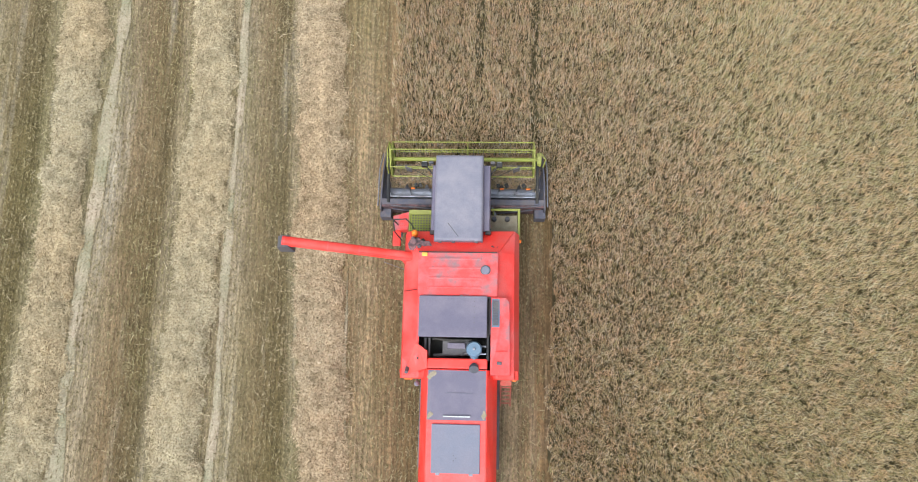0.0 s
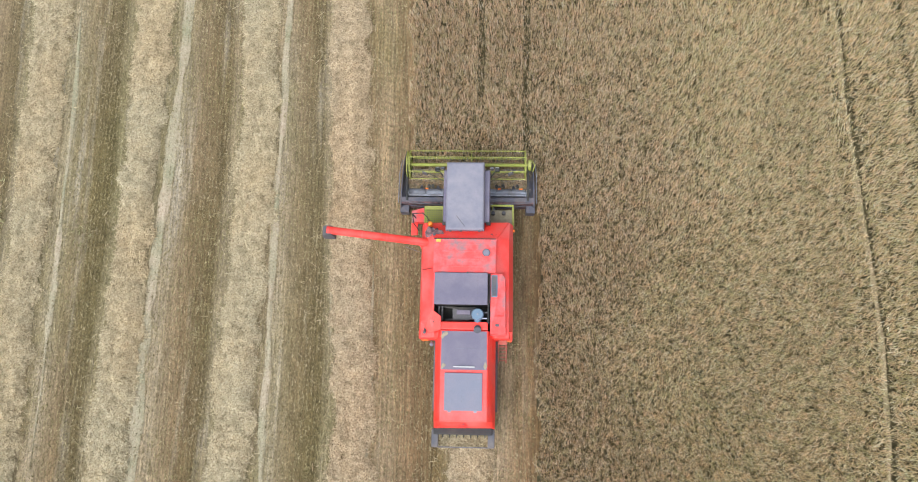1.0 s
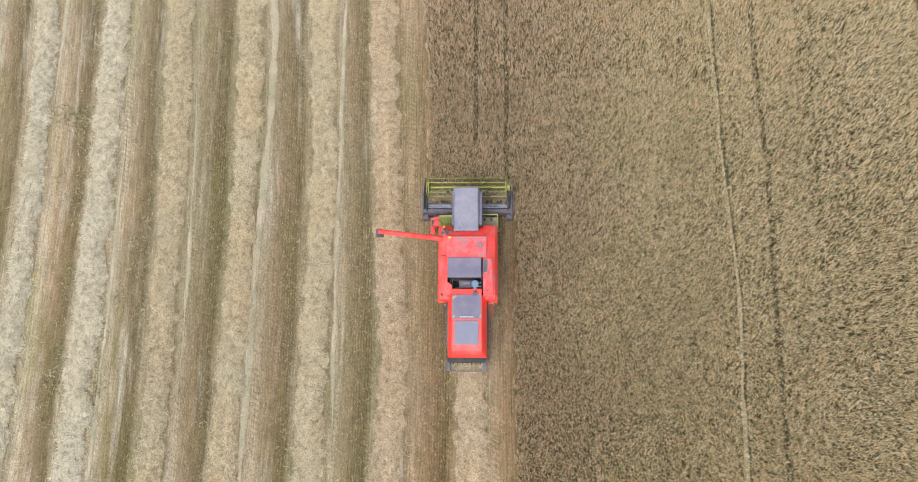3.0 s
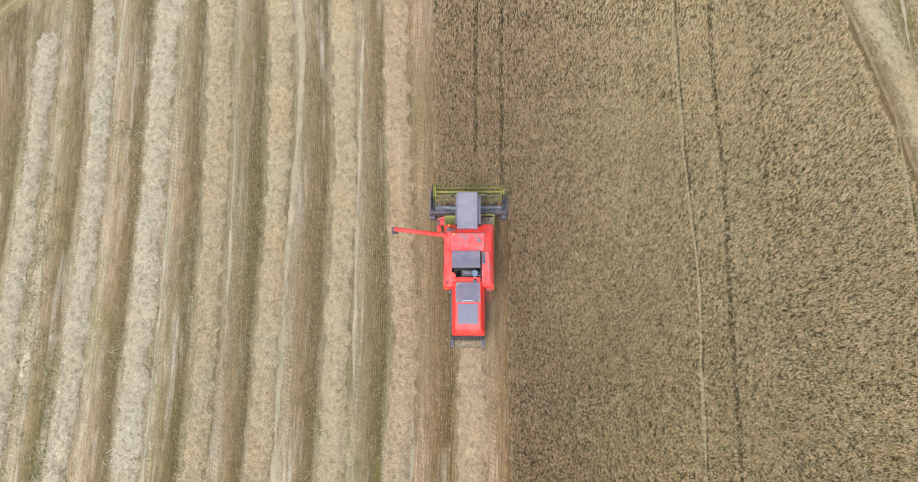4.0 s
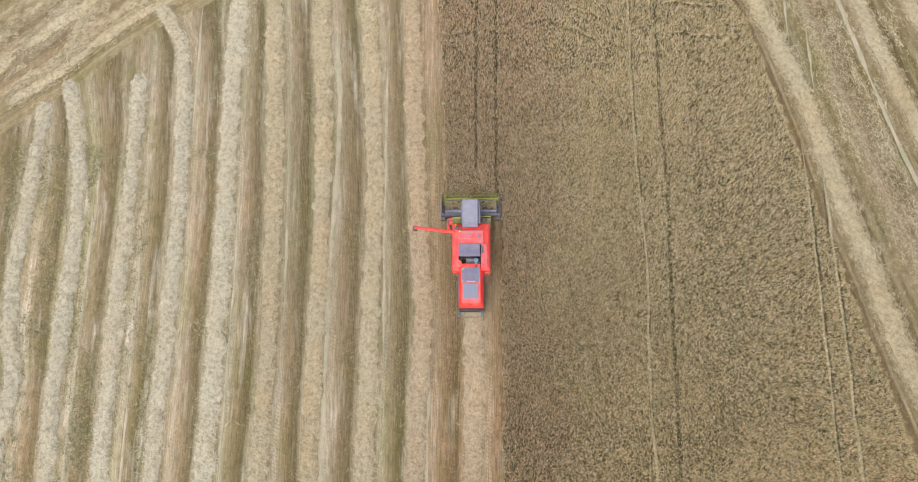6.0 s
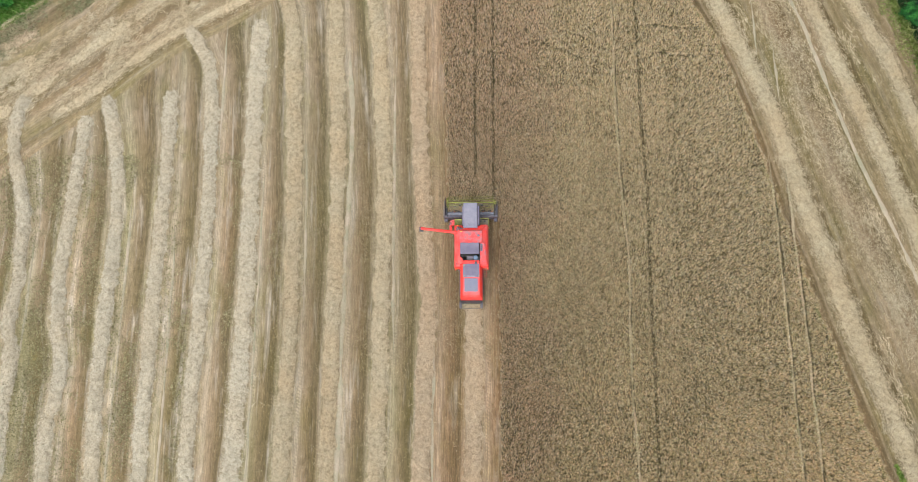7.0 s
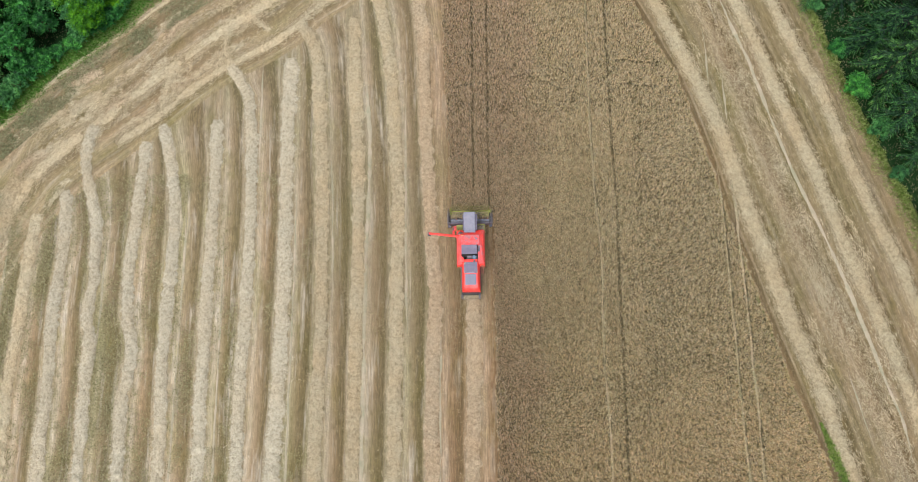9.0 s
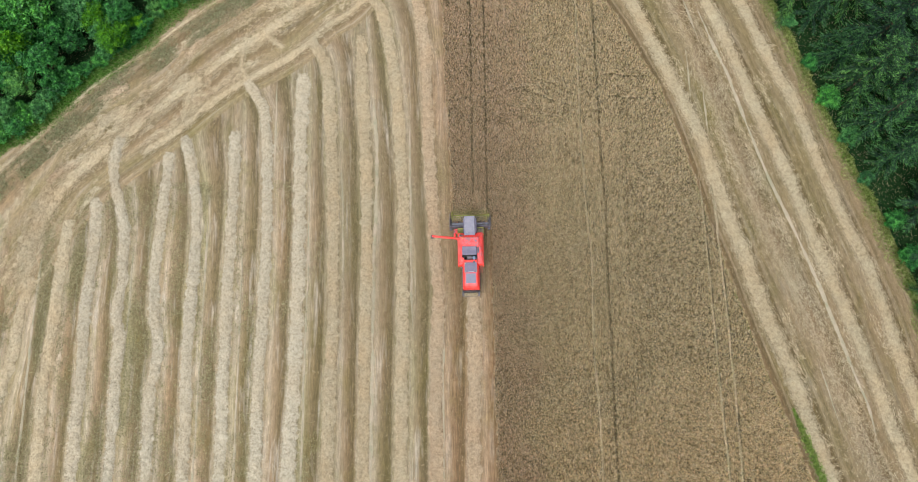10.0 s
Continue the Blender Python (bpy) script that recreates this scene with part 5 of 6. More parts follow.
def build_wheels():
    for s, x, y, r, w in ((-1, -1.16, -1.75, 0.80, 0.60), (1, 1.20, -1.75, 0.80, 0.60), (-1, -0.68, -6.5, 0.52, 0.36), (1, 0.70, -6.5, 0.52, 0.36)):
        bm = bmesh.new()
        prof = [(0.0, 0.55), (0.32, 0.55), (0.46, 0.72), (0.5, 0.9), (0.44, 0.985), (0.0, 1.0)]
        ring = [(q[0] * w, q[1] * r) for q in prof] + [(-q[0] * w, q[1] * r) for q in prof[::-1][1:]]
        n = 36
        rows = [[bm.verts.new((x + px, y + pr * math.cos(2 * math.pi * k / n), r + pr * math.sin(2 * math.pi * k / n))) for px, pr in ring] for k in range(n)]
        for k in range(n):
            for i in range(len(ring) - 1):
                bm.faces.new((rows[k][i], rows[k][i + 1], rows[(k + 1) % n][i + 1], rows[(k + 1) % n][i]))
        for k in range(20):
            for h in (-1, 1):
                ang = 2 * math.pi * (k + 0.25 * h) / 20
                m = Matrix.Translation((x, y, r)) @ Matrix.Rotation(ang, 4, "X") @ Matrix.Translation((h * w * 0.22, 0, r)) @ Matrix.Rotation(h * 0.6, 4, "Z")
                bmesh.ops.create_cube(bm, size=1, matrix=m @ Matrix.Diagonal((w * 0.5, 0.05, 0.06, 1)))
        bmesh.ops.recalc_face_normals(bm, faces=bm.faces)
        wheel = part("tyre", bm, M_RUBBER, harvester)
        part("rim", add_rod(bmesh.new(), (x - w * 0.34, y, r), (x + w * 0.34, y, r), r * 0.56, r * 0.56, 28), M_YELLOW, wheel)
        part("hub", add_rod(bmesh.new(), (x - w * 0.4, y, r), (x + w * 0.4, y, r), r * 0.18, r * 0.18, 16), M_DARK, wheel)


def build_header():
    table = new("header")
    table.parent = harvester
    tagged(table, "wide grain header with yellow-green reel")
    L, R = -2.42, 2.32
    # darker than the header paint: dirt plus shade put into the colour
    box("back_sheet", L, R, -0.22, -0.14, 0.22, 0.94, M_GRIME_SHADE, table, 0.01, None, "back sheet dark brown with field dirt and painted-in shade")
    for x0, x1 in ((L + 0.35, -0.62), (R - 0.35, 0.66)):
        rod("brace", [(x0, -0.27, 0.88), (x1, -0.34, 0.58)], 0.02, M_HEADER, table, 8)
    rod("rail_tube", [(L + 0.30, 0.075, 0.985), (R - 0.30, 0.075, 0.985)], 0.028, M_STEEL, table, 10, "bare bluish steel tube")
    box("back_beam", L, R, -0.16, 0.02, 0.80, 0.96, M_HEADER, table, 0.03)
    loft("trough", [[(L, -0.15, 0.20), (L, 0.2, 0.12), (L, 0.75, 0.14), (L, 1.28, 0.10), (L, 1.28, 0.07), (L, 0.2, 0.08), (L, -0.15, 0.16)],
                    [(R, -0.15, 0.20), (R, 0.2, 0.12), (R, 0.75, 0.14), (R, 1.28, 0.10), (R, 1.28, 0.07), (R, 0.2, 0.08), (R, -0.15, 0.16)]], M_DARK, table, 0.0, "trough floor covered in cut straw")
    rg = np.random.RandomState(3)
    k = 6000
    at = np.stack([rg.uniform(L + 0.1, R - 0.1, k), rg.uniform(-0.05, 1.25, k), rg.uniform(0.14, 0.34, k)], 1)
    heap = 0.5 + 0.5 * smooth_noise(at[:, 0], at[:, 1], 0.35, 6)
    at[:, 2] += np.clip(1 - np.abs(at[:, 1] - 0.32) / 0.35, 0, 1) * 0.42 * heap
    v, f = strips(rg, at, np.stack([rg.normal(0, 1, k), rg.normal(0.3, 1, k), rg.normal(0.1, 0.35, k)], 1), rg.uniform(0.1, 0.4, k), rg.uniform(0.008, 0.02, k))
    tagged(sheet("cut_straw", v, f, [M_EAR], parent=table), "loose cut stalks lying in the trough", kind="stuff")
    drum = part("feed_auger", add_rod(bmesh.new(), (L + 0.06, 0.30, 0.50), (R - 0.06, 0.30, 0.50), 0.15, 0.15, 20), M_STEEL, table, "bare steel feed auger")
    for x0, x1, hand in ((L + 0.1, -0.45, 1), (0.6, R - 0.1, -1)):
        bm = bmesh.new()
        steps = 96
        prev = None
        for k in range(steps + 1):
            f = k / steps
            ang = hand * f * 2 * math.pi * 3.2
            x = x0 + (x1 - x0) * f
            pair = [bm.verts.new((x, 0.30 + rr * math.cos(ang), 0.50 + rr * math.sin(ang))) for rr in (0.15, 0.27)]
            if prev:
                bm.faces.new((prev[0], prev[1], pair[1], pair[0]))
            prev = pair
        bmesh.ops.solidify(bm, geom=list(bm.faces), thickness=0.012)
        part("flight", bm, M_STEEL, drum)
    for x in (-1.42, -1.30, 0.98, 1.22, 1.72):
        box("auger_bracket", x - 0.05, x + 0.05, 0.44, 0.56, 0.62, 0.72, M_BLACK, drum, 0.02, (0, 0, 30))
    for x in (-1.52, 1.08, 1.85):
        box("finger_guard", x - 0.06, x + 0.06, 0.39, 0.44, 0.62, 0.65, M_ORANGE, drum, 0.015)
    for x0, s in ((L, 1), (R, -1)):
        plate = loft("end_plate", [[(x0, -0.34, 0.15), (x0 + s * 0.05, -0.34, 0.15), (x0 + s * 0.05, -0.30, 1.0), (x0, -0.30, 1.0)],
                                   [(x0, 0.55, 0.1), (x0 + s * 0.05, 0.55, 0.1), (x0 + s * 0.05, 0.5, 0.92), (x0, 0.5, 0.92)],
                                   [(x0 + s * 0.02, 1.55, 0.08), (x0 + s * 0.05, 1.55, 0.08), (x0 + s * 0.05, 1.5, 0.5), (x0 + s * 0.02, 1.5, 0.5)],
                                   [(x0 + s * 0.06, 2.0, 0.06), (x0 + s * 0.07, 2.0, 0.06), (x0 + s * 0.07, 2.0, 0.14), (x0 + s * 0.06, 2.0, 0.14)]], M_HEADER, table, 0.006)
        loft("inner_sheet", [[(x0 + s * 0.05, 0.95, 0.35), (x0 + s * 0.09, 0.95, 0.35), (x0 + s * 0.09, 0.95, 0.40), (x0 + s * 0.05, 0.95, 0.75)],
                             [(x0 + s * 0.05, 0.0, 0.35), (x0 + s * 0.45, 0.0, 0.35), (x0 + s * 0.40, 0.0, 0.45), (x0 + s * 0.05, 0.0, 0.95)]], M_HEADER, plate, 0.01)
        box("end_box", min(x0 - s * 0.02, x0 + s * 0.30), max(x0 - s * 0.02, x0 + s * 0.30), -0.48, -0.22, 0.3, 0.72, M_HEADER, plate, 0.02)
        rod("guard_tube", [(x0 - s * 0.06, -0.2, 0.95), (x0 - s * 0.06, 0.9, 0.9), (x0 - s * 0.02, 1.5, 0.55)], 0.018, M_STEEL, plate, 8)
        rod("reel_arm", [(x0 + s * 0.24, -0.1, 0.95), (x0 + s * 0.24, 0.5, 1.12), (x0 + s * 0.24, 1.15, 1.15)], 0.045, M_BLACK, table, 10)
    box("cutter_bar", L + 0.05, R - 0.05, 1.24, 1.32, 0.06, 0.10, M_STEEL, table, 0.01)
    feeder = loft("feeder_house", [[(-0.55, -0.16, 0.25), (0.55, -0.16, 0.25), (0.55, -0.16, 0.95), (-0.55, -0.16, 0.95)],
                                   [(-0.6, -1.5, 0.9), (0.6, -1.5, 0.9), (0.6, -1.5, 1.6), (-0.6, -1.5, 1.6)]], M_DARK, table, 0.02)
    rod("lift_ram", [(0.8, -0.2, 0.9), (1.1, -1.0, 1.1)], 0.035, M_STEEL, feeder)
    rod("brace", [(0.72, -0.30, 0.98), (2.2, -0.18, 0.98)], 0.02, M_HEADER, table, 8)
    rod("brace", [(-0.72, -0.30, 0.98), (-2.1, -0.20, 0.98)], 0.02, M_HEADER, table, 8)
    # reel
    reel = new("reel")
    reel.parent = harvester
    tagged(reel, "six-bar yellow-green gathering reel")
    x0, x1, cy, cz, r = -2.08, 1.98, 1.14, 1.15, 0.49
    part("reel_tube", add_rod(bmesh.new(), (x0 - 0.04, cy, cz), (x1 + 0.10, cy, cz), 0.058, 0.058, 16), M_GREEN, reel)
    rng = random.Random(4)
    for k in range(6):
        ang = radians(60 * k + 15)
        y, z = cy + r * math.cos(ang), cz + r * math.sin(ang)
        bat = rod("bat", [(x0, y, z), (x1, y, z)], 0.019, M_GREEN, reel, 8)
        bm = bmesh.new()
        for i in range(27):
            x = x0 + 0.08 + i * 0.15
            add_rod(bm, (x, y, z), (x + rng.uniform(-0.02, 0.02), y - 0.03, z - 0.22), 0.006, sides=5)
        tagged(part("tines", bm, M_STEEL, bat), kind="stuff")
    for x, thick in ((x0, 0.03), (x0 - 0.09, 0.025), (0.09, 0.02), (x1, 0.03)):
        bm = bmesh.new()
        for k in range(6):
            a0, a1 = radians(60 * k + 15), radians(60 * k + 75)
            p0, p1 = (x, cy + r * math.cos(a0), cz + r * math.sin(a0)), (x, cy + r * math.cos(a1), cz + r * math.sin(a1))
            add_rod(bm, p0, p1, thick * 0.75, sides=8)
            add_rod(bm, (x, cy, cz), p0, thick * 0.6, sides=8)
        part("spider", bm, M_GREEN, reel)
    part("drive_case", add_rod(bmesh.new(), (x1 + 0.08, cy, cz), (x1 + 0.20, cy, cz), 0.20, 0.20, 20), M_GREEN, reel)
    rod("drive_rod", [(x1 + 0.18, cy + 0.20, cz + 0.05), (x1 + 0.34, cy + 0.02, cz), (x1 + 0.26, cy - 0.2, cz - 0.1)], 0.018, M_GREEN, reel, 8)
    bm = bmesh.new()
    for k in range(6):
        a0, a1 = radians(60 * k + 15), radians(60 * k + 75)
        f = [bm.verts.new((x0 + 0.05, cy + rr * math.cos(a), cz + rr * math.sin(a))) for rr, a in ((0.22, a0), (0.47, a0), (0.47, a1), (0.22, a1))]
        if k in (1, 2, 4, 5):
            bm.faces.new(f)
    bmesh.ops.solidify(bm, geom=list(bm.faces), thickness=0.012)
    part("reel_shield", bm, M_GREEN, reel)


build_body()
build_hood()
build_cab()
build_platforms()
build_auger()
build_wheels()
build_header()


# ---- woods and verges ----
def foliage(name, stops, patch):
    """Leaves: light and dark sprays, and a tone of its own for each plant."""
    m, n, l, b = node_material(name, 0.55, spec=0.35)
    p = position(n)
    col = ramp(n, l, noise_node(n, l, p, 1.9, 4.0), stops)
    own = n.new("ShaderNodeObjectInfo").outputs["Random"]
    col = mix(n, l, 1.0, col, ramp(n, l, own, [(0.0, (0.62, 0.70, 0.75)), (0.5, (1, 1, 1)), (1.0, (1.5, 1.25, 0.95))]), "MULTIPLY")
    col = mix(n, l, 0.5, col, mix(n, l, 1.0, col, patch, "MULTIPLY"))
    l.new(col, b.inputs["Base Color"])
    thin(m, n, l, b, col, 0.3)
    return m


M_BARK = earth_material("bark", [(0.3, (0.05, 0.038, 0.028)), (0.7, (0.13, 0.10, 0.075))], 9.0, 1.0)
M_LEAF_DARK = foliage("dark_leaves", [(0.34, (0.0082, 0.050, 0.0082)), (0.5, (0.033, 0.165, 0.026)), (0.64, (0.13, 0.42, 0.066))], (0.8, 0.95, 1.1))
M_LEAF_GREY = foliage("grey_green_leaves", [(0.34, (0.012, 0.058, 0.016)), (0.5, (0.044, 0.175, 0.047)), (0.64, (0.145, 0.385, 0.11))], (1.1, 1.0, 0.8))
M_LEAF_BRIGHT = foliage("bright_leaves", [(0.34, (0.015, 0.085, 0.002)), (0.5, (0.075, 0.25, 0.004)), (0.64, (0.19, 0.44, 0.010))], (0.9, 1.0, 0.8))
M_NEEDLE = foliage("spruce_needles", [(0.32, (0.0040, 0.018, 0.0075)), (0.5, (0.0105, 0.042, 0.0150)), (0.66, (0.033, 0.092, 0.027))], (0.9, 0.95, 1.1))
M_NEEDLE_YOUNG = foliage("young_spruce_needles", [(0.32, (0.018, 0.072, 0.017)), (0.5, (0.050, 0.155, 0.034)), (0.66, (0.125, 0.285, 0.065))], (0.95, 1.0, 0.9))
M_GRASS = blades("verge_grass", [(0.30, (0.055, 0.15, 0.018)), (0.46, (0.11, 0.23, 0.035)), (0.60, (0.20, 0.29, 0.075)), (0.74, (0.40, 0.39, 0.18))], 4.0, 0.3, (0.7, 0.95, 0.55))
M_GRASS_TALL = blades("tall_verge_grass", [(0.30, (0.0868, 0.143, 0.0186)), (0.44, (0.198, 0.245, 0.0558)), (0.58, (0.335, 0.34, 0.124)), (0.72, (0.434, 0.408, 0.211))], 3.0, 0.3, (0.7, 0.95, 0.55))
M_REGROWTH = blades("olive_weeds", [(0.3, (0.195, 0.178, 0.09)), (0.5, (0.29, 0.26, 0.138)), (0.7, (0.395, 0.35, 0.205))], 4.0, 0.3, (1.0, 0.98, 0.9))
M_STRIP = blades("strip_grass", [(0.3, (0.14, 0.14, 0.068)), (0.5, (0.215, 0.205, 0.11)), (0.7, (0.31, 0.285, 0.165))], 4.0, 0.3, (0.9, 1.0, 0.9))
M_WEED = blades("green_weeds", [(0.3, (0.075, 0.13, 0.022)), (0.5, (0.17, 0.23, 0.045)), (0.7, (0.28, 0.32, 0.10))], 4.0, 0.3, (0.9, 1.0, 0.9))


def limb(bm, a, b, r0, r1):
    add_rod(bm, a, b, r0, r1, 7)


def leaf_tree(height, radius, material, seed, clumps=70, leaf=0.22, label="", name="tree"):
    rng = np.random.RandomState(seed)
    tree = new(name)
    tagged(tree, label, "tree")
    bm = bmesh.new()
    top = Vector((rng.uniform(-.3, .3), rng.uniform(-.3, .3), height * 0.62))
    limb(bm, (0, 0, -0.1), top * 0.45, 0.05 * radius + 0.05, 0.04 * radius + 0.02)
    limb(bm, top * 0.45, top, 0.04 * radius + 0.02, 0.03)
    for k in range(9):
        ang, f = k * 2.4 + rng.uniform(-.3, .3), rng.uniform(0.3, 0.8)
        a = top * f
        b = Vector((math.cos(ang) * radius * 0.7, math.sin(ang) * radius * 0.7, a.z + radius * rng.uniform(0.2, 0.6)))
        limb(bm, a, b, 0.03 * radius, 0.012)
    part("trunk", bm, M_BARK, tree)
    # clumps of leaves on and inside an uneven crown
    u = rng.normal(size=(clumps, 3))
    u /= np.linalg.norm(u, axis=1, keepdims=True)
    u[:, 2] = np.abs(u[:, 2]) * 1.1 - 0.28
    reach = rng.uniform(0.62, 1.10, clumps)[:, None] * (1 + 0.22 * smooth_noise(u[:, 0] * 3 + seed, u[:, 1] * 3, 1.0, seed)[:, None])
    c = u * reach * np.array([radius, radius, height * 0.42]) + np.array([0, 0, height * 0.55])
    per = 85
    size = rng.uniform(0.20, 0.40, clumps) * (0.45 + radius * 0.2)
    spread = rng.normal(size=(clumps, per, 3)) * size[:, None, None] * np.array([1, 1, 0.55])
    pts = (c[:, None] + spread).reshape(-1, 3)
    pts[:, 2] = np.maximum(pts[:, 2], 0.15)
    n = len(pts)
    d = rng.normal(size=(n, 3)) * np.array([1, 1, 0.35])
    v, f = strips(rng, pts, d, rng.uniform(0.8, 1.6, n) * leaf, rng.uniform(0.5, 0.9, n) * leaf, 0.55)
    sheet("crown", v, f, [material], parent=tree)
    return tree


def spruce(height, radius, seed, label):
    """Whorls of long boughs, each a herringbone of side twigs with pale young tips."""
    rng = np.random.RandomState(seed)
    tree = new("spruce")
    tagged(tree, label, "conifer")
    bm = bmesh.new()
    limb(bm, (0, 0, -0.1), (0, 0, height * 0.97), 0.2, 0.02)
    pts, dirs, lens, wid, young = [], [], [], [], []

    def spray(p, d, length, width, tip):
        pts.append(p)
        dirs.append(d)
        lens.append(length)
        wid.append(width)
        young.append(int(tip))

    h = height * 0.12
    while h < height - 0.15:
        f = 1 - h / height
        count = 5 + int(2 * f)
        for k in range(count):
            ang = 2 * math.pi * (k + rng.uniform(-.25, .25)) / count + h * 1.9
            length = radius * f ** 0.75 * rng.choice((0.6, 0.85, 1.0, 1.1, 1.3)) + 0.25
            out = np.array([math.cos(ang), math.sin(ang), 0.0])
            side = np.array([-out[1], out[0], 0.0])
            bend, twigs = rng.uniform(-0.18, 0.18), max(4, int(length / 0.24))
            for i in range(twigs):
                q = (i + 0.6) / twigs
                p = out * length * q + side * bend * length * q * q + np.array([0, 0, h + 0.16 * length * q - 0.24 * length * q * q])
                for sgn in (-1, 1):
                    reach = (0.12 + 0.30 * length ** 0.8 * math.sin(math.pi * (0.12 + 0.80 * (1 - q)))) * rng.uniform(0.6, 1.25)
                    d = out * 0.95 + side * sgn * rng.uniform(0.6, 0.9) + np.array([0, 0, rng.uniform(-.28, .0)])
                    d = d / np.linalg.norm(d)
                    for j in range(3):
                        spray(p + d * reach * (0.18 + 0.32 * j), d + rng.normal(0, 0.12, 3), reach * 0.40, (0.14, 0.12, 0.08)[j] * rng.uniform(0.8, 1.2), j == 2 and rng.uniform() < 0.45 + 0.5 * q or j == 1 and rng.uniform() < 0.5 * q)
                spray(p, out + side * bend + np.array([0, 0, -0.1]), length / twigs * 1.5, 0.13, q > 0.6)
            if f > 0.12:
                limb(bm, (0, 0, h), tuple(out * length * 0.7 + np.array([0, 0, h])), 0.035, 0.008)
        h += 0.55 + 0.75 * f
    part("trunk", bm, M_BARK, tree)
    v, f = strips(rng, np.array(pts), np.array(dirs), np.array(lens), np.array(wid), 0.3)
    sheet("needles", v, f, [M_NEEDLE, M_NEEDLE_YOUNG], index=young, parent=tree)
    return tree


def beside(line, offset, step, rng, jitter):
    """Places along a line, that far to its left side."""
    p = resample(line, step)
    t = np.gradient(p, axis=0)
    t /= np.linalg.norm(t, axis=1, keepdims=True)
    q = p + np.stack([-t[:, 1], t[:, 0]], 1) * offset
    return q + rng.uniform(-jitter, jitter, q.shape)


def plant(models, places, rng, lo, hi):
    for x, y in places:
        model = models[rng.randint(len(models))]
        s = rng.uniform(lo, hi)
        copy_thing(model, pose(x, y, 0, 0, 0, rng.uniform(0, 360)) @ Matrix.Diagonal((s, s, s * rng.uniform(0.9, 1.1), 1)))


def build_woods():
    rng = np.random.RandomState(77)
    wide = [leaf_tree(7.0, 2.7, M_LEAF_DARK, 1, 58, 0.24, "broad dark-green leafy tree at the field's edge"),
            leaf_tree(6.4, 2.4, M_LEAF_GREY, 2, 52, 0.22, "grey-green leafy tree in the hedge"),
            leaf_tree(8.0, 2.9, M_LEAF_DARK, 3, 62, 0.26, "tall dark-green leafy tree in the wood")]
    shrubs = [leaf_tree(2.2, 1.3, M_LEAF_DARK, 4, 34, 0.16, "low dark-green bush on the verge", "bush"),
              leaf_tree(1.9, 1.2, M_LEAF_GREY, 5, 30, 0.15, "low grey-green bush on the verge", "bush")]
    firs = [spruce(14.0, 4.2, 6, "tall dark-green spruce with drooping sprays"), spruce(10.5, 3.4, 7, "dark-green spruce at the wood's edge"),
            spruce(12.5, 4.8, 17, "broad dark-green spruce with long feathered boughs")]
    bright = leaf_tree(4.6, 1.9, M_LEAF_BRIGHT, 8, 46, 0.15, "bright yellow-green leafy shrub before dark trees", "shrub")
    left = WOOD_LEFT
    plant(shrubs, beside(left, 1.2, 1.9, rng, 0.4), rng, 0.7, 1.15)
    for off, lo, hi in ((3.4, 0.5, 0.8), (6.6, 0.65, 1.05), (10.2, 0.75, 1.2), (14.2, 0.8, 1.25)):
        plant(wide, beside(left, off, 3.9, rng, 0.9), rng, lo, hi)
    right = WOOD_RIGHT[::-1]
    plant(shrubs, beside(right, 1.7, 5.2, rng, 0.5), rng, 0.6, 1.0)
    plant(firs[1:], beside(right, 4.6, 5.2, rng, 0.8), rng, 0.65, 1.0)
    for off in (9.4, 14.6, 20.0):
        plant(firs, beside(right, off, 6.2, rng, 1.3), rng, 0.85, 1.25)
    # models go to places of their own in the rows
    for model, (x, y) in zip(wide + shrubs + firs, ((-62, 25), (-59, 29), (-56, 33), (-61, 15.6), (-43.5, 31.5), (55.5, 6), (57, -4), (52.5, 13))):
        model.matrix_basis = pose(x, y, 0)
    bright.matrix_basis = pose(-44.6, 27.9, 0) @ Matrix.Diagonal((1.1, 1.1, 1.0, 1))
    copy_thing(bright, pose(-46.0, 29.6, 0, 0, 0, 200) @ Matrix.Diagonal((0.85, 0.85, 1.25, 1)))
    copy_thing(bright, pose(-42.0, 30.2, 0, 0, 0, 300) @ Matrix.Diagonal((0.5, 0.5, 0.5, 1)))
    copy_thing(bright, pose(-56.2, 25.0, 0, 0, 0, 120) @ Matrix.Diagonal((1.1, 1.1, 1.7, 1)))
    copy_thing(bright, pose(-36.6, 34.6, 0, 0, 0, 60) @ Matrix.Diagonal((0.45, 0.45, 0.5, 1)))


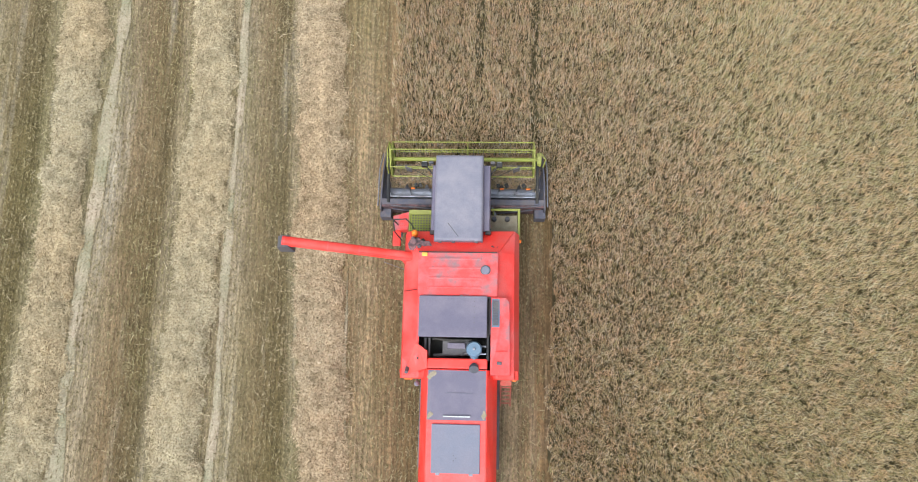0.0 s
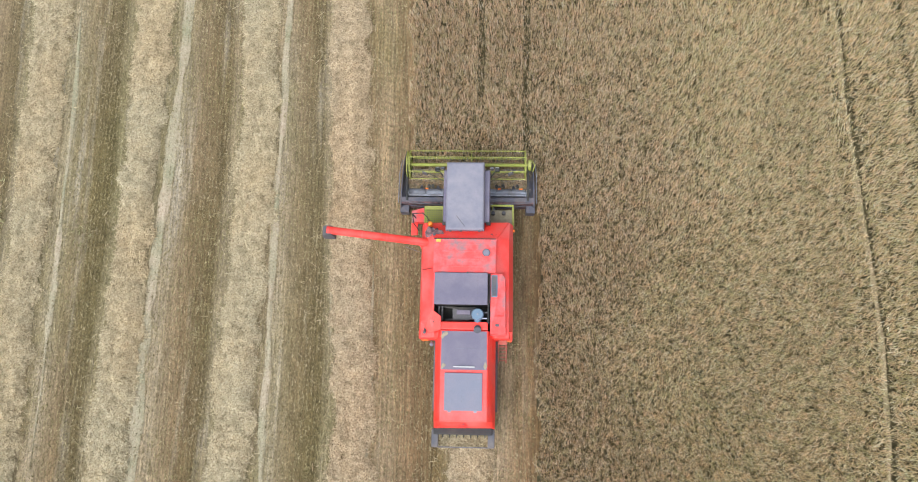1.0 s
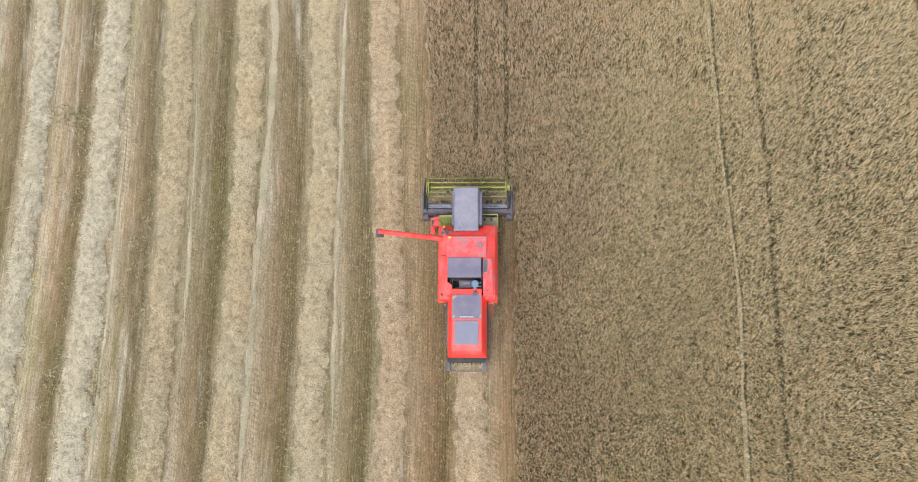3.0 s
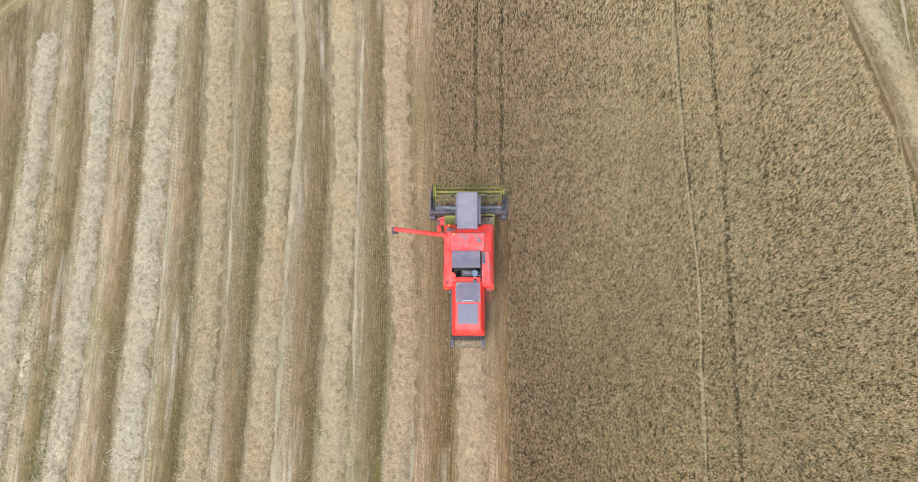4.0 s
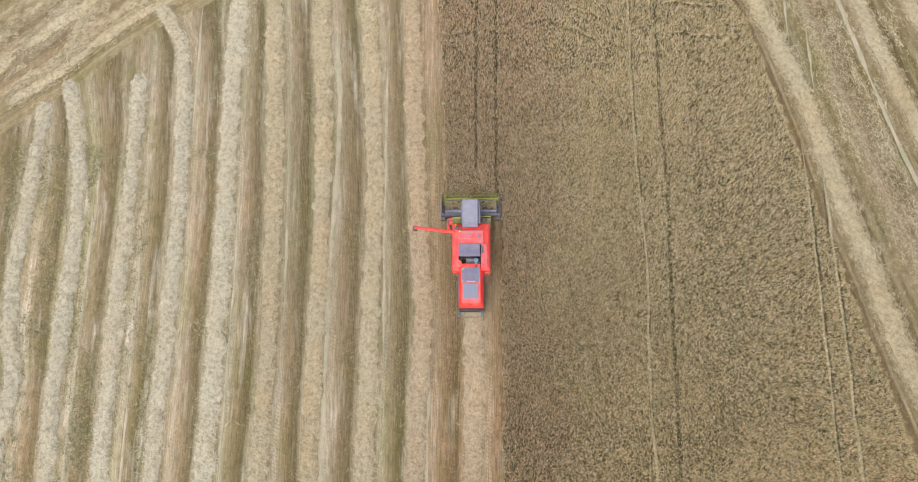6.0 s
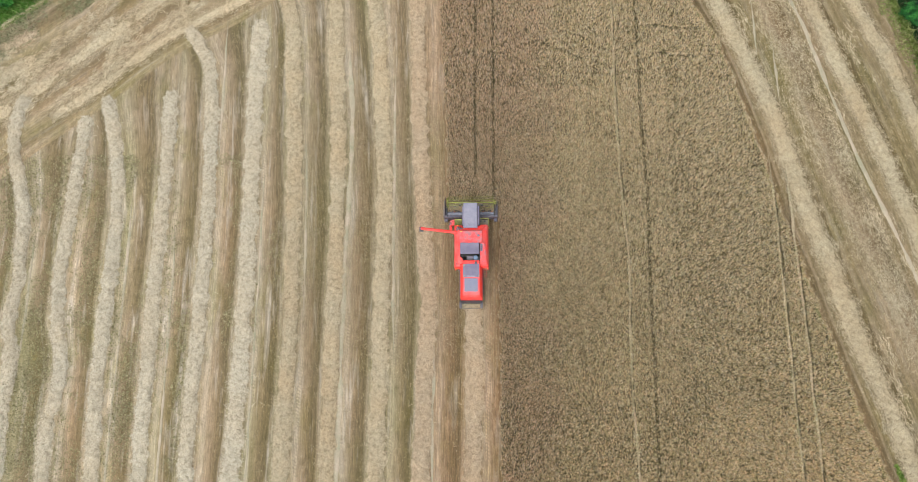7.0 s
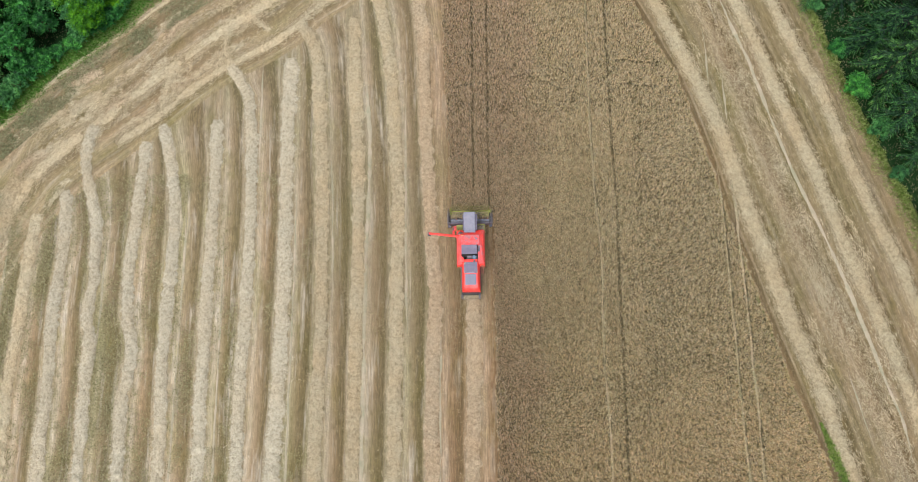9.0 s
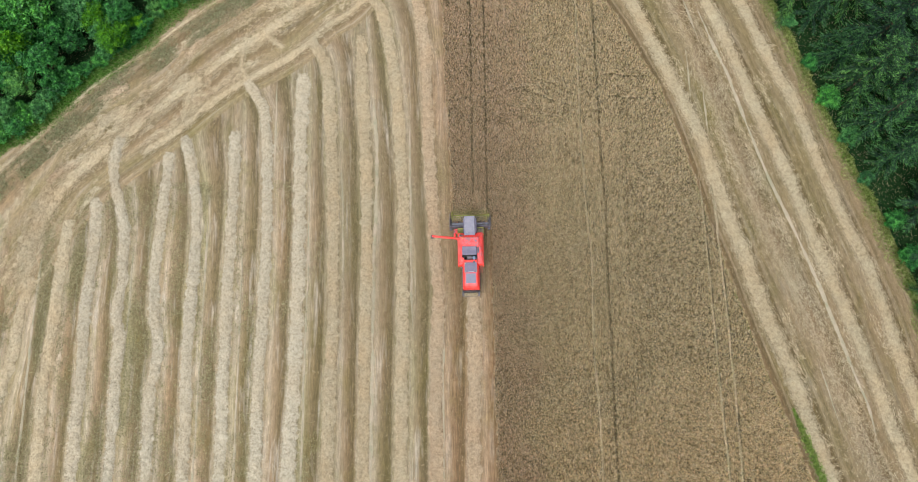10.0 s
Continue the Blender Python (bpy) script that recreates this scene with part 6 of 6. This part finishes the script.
def build_verge():
    rng = np.random.RandomState(9)
    for line, lo, hi, rate, grass, label in ((WOOD_LEFT, -1.3, 2.0, 230, M_GRASS, "rough green grass along the wood"),
                                             (WOOD_RIGHT[::-1], -0.1, 1.6, 190, M_GRASS_TALL, "long yellow-green grass leaning out from the wood")):
        p = resample(line, 0.2)
        t = np.gradient(p, axis=0)
        t /= np.linalg.norm(t, axis=1, keepdims=True)
        nrm = np.stack([-t[:, 1], t[:, 0]], 1)
        count = int(len(p) * 0.2 * (hi - lo) * rate)
        k = rng.randint(len(p), size=count)
        off = rng.uniform(lo, hi, count) + 0.35 * smooth_noise(k * 0.2, k * 0, 1.3, 3) + 0.3 * smooth_noise(k * 0.2, k * 0 + 5, 0.5, 4)
        q = p[k] + nrm[k] * off[:, None] + t[k] * rng.uniform(-0.3, 0.3, count)[:, None] + rng.normal(0, 0.05, (count, 2))
        tall = np.clip((off - lo) / 1.2, 0.25, 1)
        d = np.stack([rng.normal(0, 0.5, count) - 0.3, rng.normal(0, 0.5, count) - 0.3, np.full(count, 0.8)], 1)
        length = rng.uniform(0.3, 0.75, count) * tall
        v, f = strips(rng, np.column_stack([q, length * 0.35]), d, length, rng.uniform(0.035, 0.075, count))
        tagged(sheet("verge_grass", v, f, [grass]), label, "grass", kind="stuff")
    count = 1800
    y = rng.uniform(-27.0, -19.0, count)
    x = line_x(CROP_EDGE, y) + 1.15 + rng.normal(0, 0.24, count) * np.clip((-18.8 - y) / 3, 0.15, 1)
    d = np.stack([rng.normal(0, 0.7, count), rng.normal(0, 0.7, count), np.full(count, 0.5)], 1)
    v, f = strips(rng, np.column_stack([x, y, np.full(count, 0.12)]), d, rng.uniform(0.2, 0.4, count), rng.uniform(0.05, 0.1, count))
    ob = sheet("weeds", v, f, [M_WEED])
    tagged(ob, "bright green weeds along the crop edge", "weeds", kind="stuff")


build_woods()
build_verge()


LUSH = [(-51.2, -14.0, 4.4, 0.8, 0.62), (-47.5, -9.0, 3.2, 0.9, 0.62), (-35.3, -10.0, 1.5, 0.9, 0.4), (-39.5, -15.0, -5.0, 0.8, 0.3), (-30.9, -16.0, -8.0, 0.8, 0.25)]  # x, from y, to y, half width, thickness


def build_regrowth():
    """Low green weeds that come up in drifts between the rows."""
    rng = np.random.RandomState(23)
    count = 420000
    x, y = rng.uniform(-58, -14, count), rng.uniform(-40, 9, count)
    near = np.min([np.abs(x - line_x(line, y)) for line in SWATHS], axis=0)
    drift = 0.6 * smooth_noise(x * 2.2, y * 0.5, 4.0, 3) + 0.3 * smooth_noise(x, y, 0.7, 4) + np.clip((-22 - x) / 50, -0.2, 0.42)
    for lx, y0, y1, half, much in LUSH:
        inside = np.clip(1 - np.abs(x - lx) / half, 0, 1) * np.clip(np.minimum((y - y0) / 4, (y1 - y) / 1.5), 0, 1)
        drift = drift + much * np.clip(inside * 2, 0, 1)
    ok = (near > 0.8) & (drift > rng.uniform(0.15, 1.05, count)) & (y < np.interp(x, [-58, -40, -20], [2, 12, 22]))
    x, y = x[ok], y[ok]
    k = len(x)
    d = np.stack([rng.normal(0, 0.7, k), rng.normal(0, 0.7, k), np.full(k, 0.5)], 1)
    v, f = strips(rng, np.column_stack([x, y, np.full(k, 0.05)]), d, rng.uniform(0.10, 0.26, k), rng.uniform(0.03, 0.06, k), 0.6)
    ob = sheet("weeds", v, f, [M_REGROWTH])
    tagged(ob, "thin low green weeds growing in stubble", "weeds", kind="stuff")
    # a grassy strip before the outermost headland row
    p = resample(HEADLAND_LEFT[3], 0.25)
    t = np.gradient(p, axis=0)
    t /= np.linalg.norm(t, axis=1, keepdims=True)
    count = 80000
    i = rng.randint(len(p), size=count)
    off = rng.uniform(0.5, 3.4, count)
    ok = (0.5 + 0.5 * smooth_noise(i * 0.25, off * 2, 3.0, 12) + 0.3 * smooth_noise(i * 0.25, off, 0.6, 13)) > rng.uniform(0.1, 1.1, count)
    i, off = i[ok], off[ok]
    k = len(i)
    q = p[i] + np.stack([t[i, 1], -t[i, 0]], 1) * off[:, None] + t[i] * rng.uniform(-0.3, 0.3, k)[:, None]
    d = np.stack([rng.normal(0, 0.7, k), rng.normal(0, 0.7, k), np.full(k, 0.5)], 1)
    v, f = strips(rng, np.column_stack([q, np.full(k, 0.06)]), d, rng.uniform(0.12, 0.30, k), rng.uniform(0.03, 0.065, k), 0.6)
    ob = sheet("strip_grass", v, f, [M_STRIP])
    tagged(ob, "low grey-green grass in a strip along the headland", "grass", kind="stuff")


build_regrowth()


M_STONE = earth_material("pale_stone", [(0.3, (0.28, 0.27, 0.25)), (0.5, (0.45, 0.44, 0.42)), (0.7, (0.62, 0.61, 0.59))], 6.0, 1.0)


def build_rubble():
    """A few pale stones thrown under the trees."""
    rng = random.Random(4)
    heap = new("rubble_heap")
    tagged(heap, "small heap of pale stones under the trees", "stones")
    for k in range(9):
        bm = bmesh.new()
        r = rng.uniform(0.12, 0.32)
        bmesh.ops.create_icosphere(bm, subdivisions=2, radius=r)
        for v in bm.verts:
            v.co *= 1 + 0.35 * noise.noise(v.co * 4 + Vector((k * 3.0, 0, 0)))
            v.co.z *= 0.7
        bmesh.ops.translate(bm, verts=bm.verts, vec=(rng.uniform(-0.9, 0.9), rng.uniform(-0.6, 0.6), r * 0.5))
        part("stone", bm, M_STONE, heap)
    heap.location = (-38.9, 33.9, 0)


build_rubble()
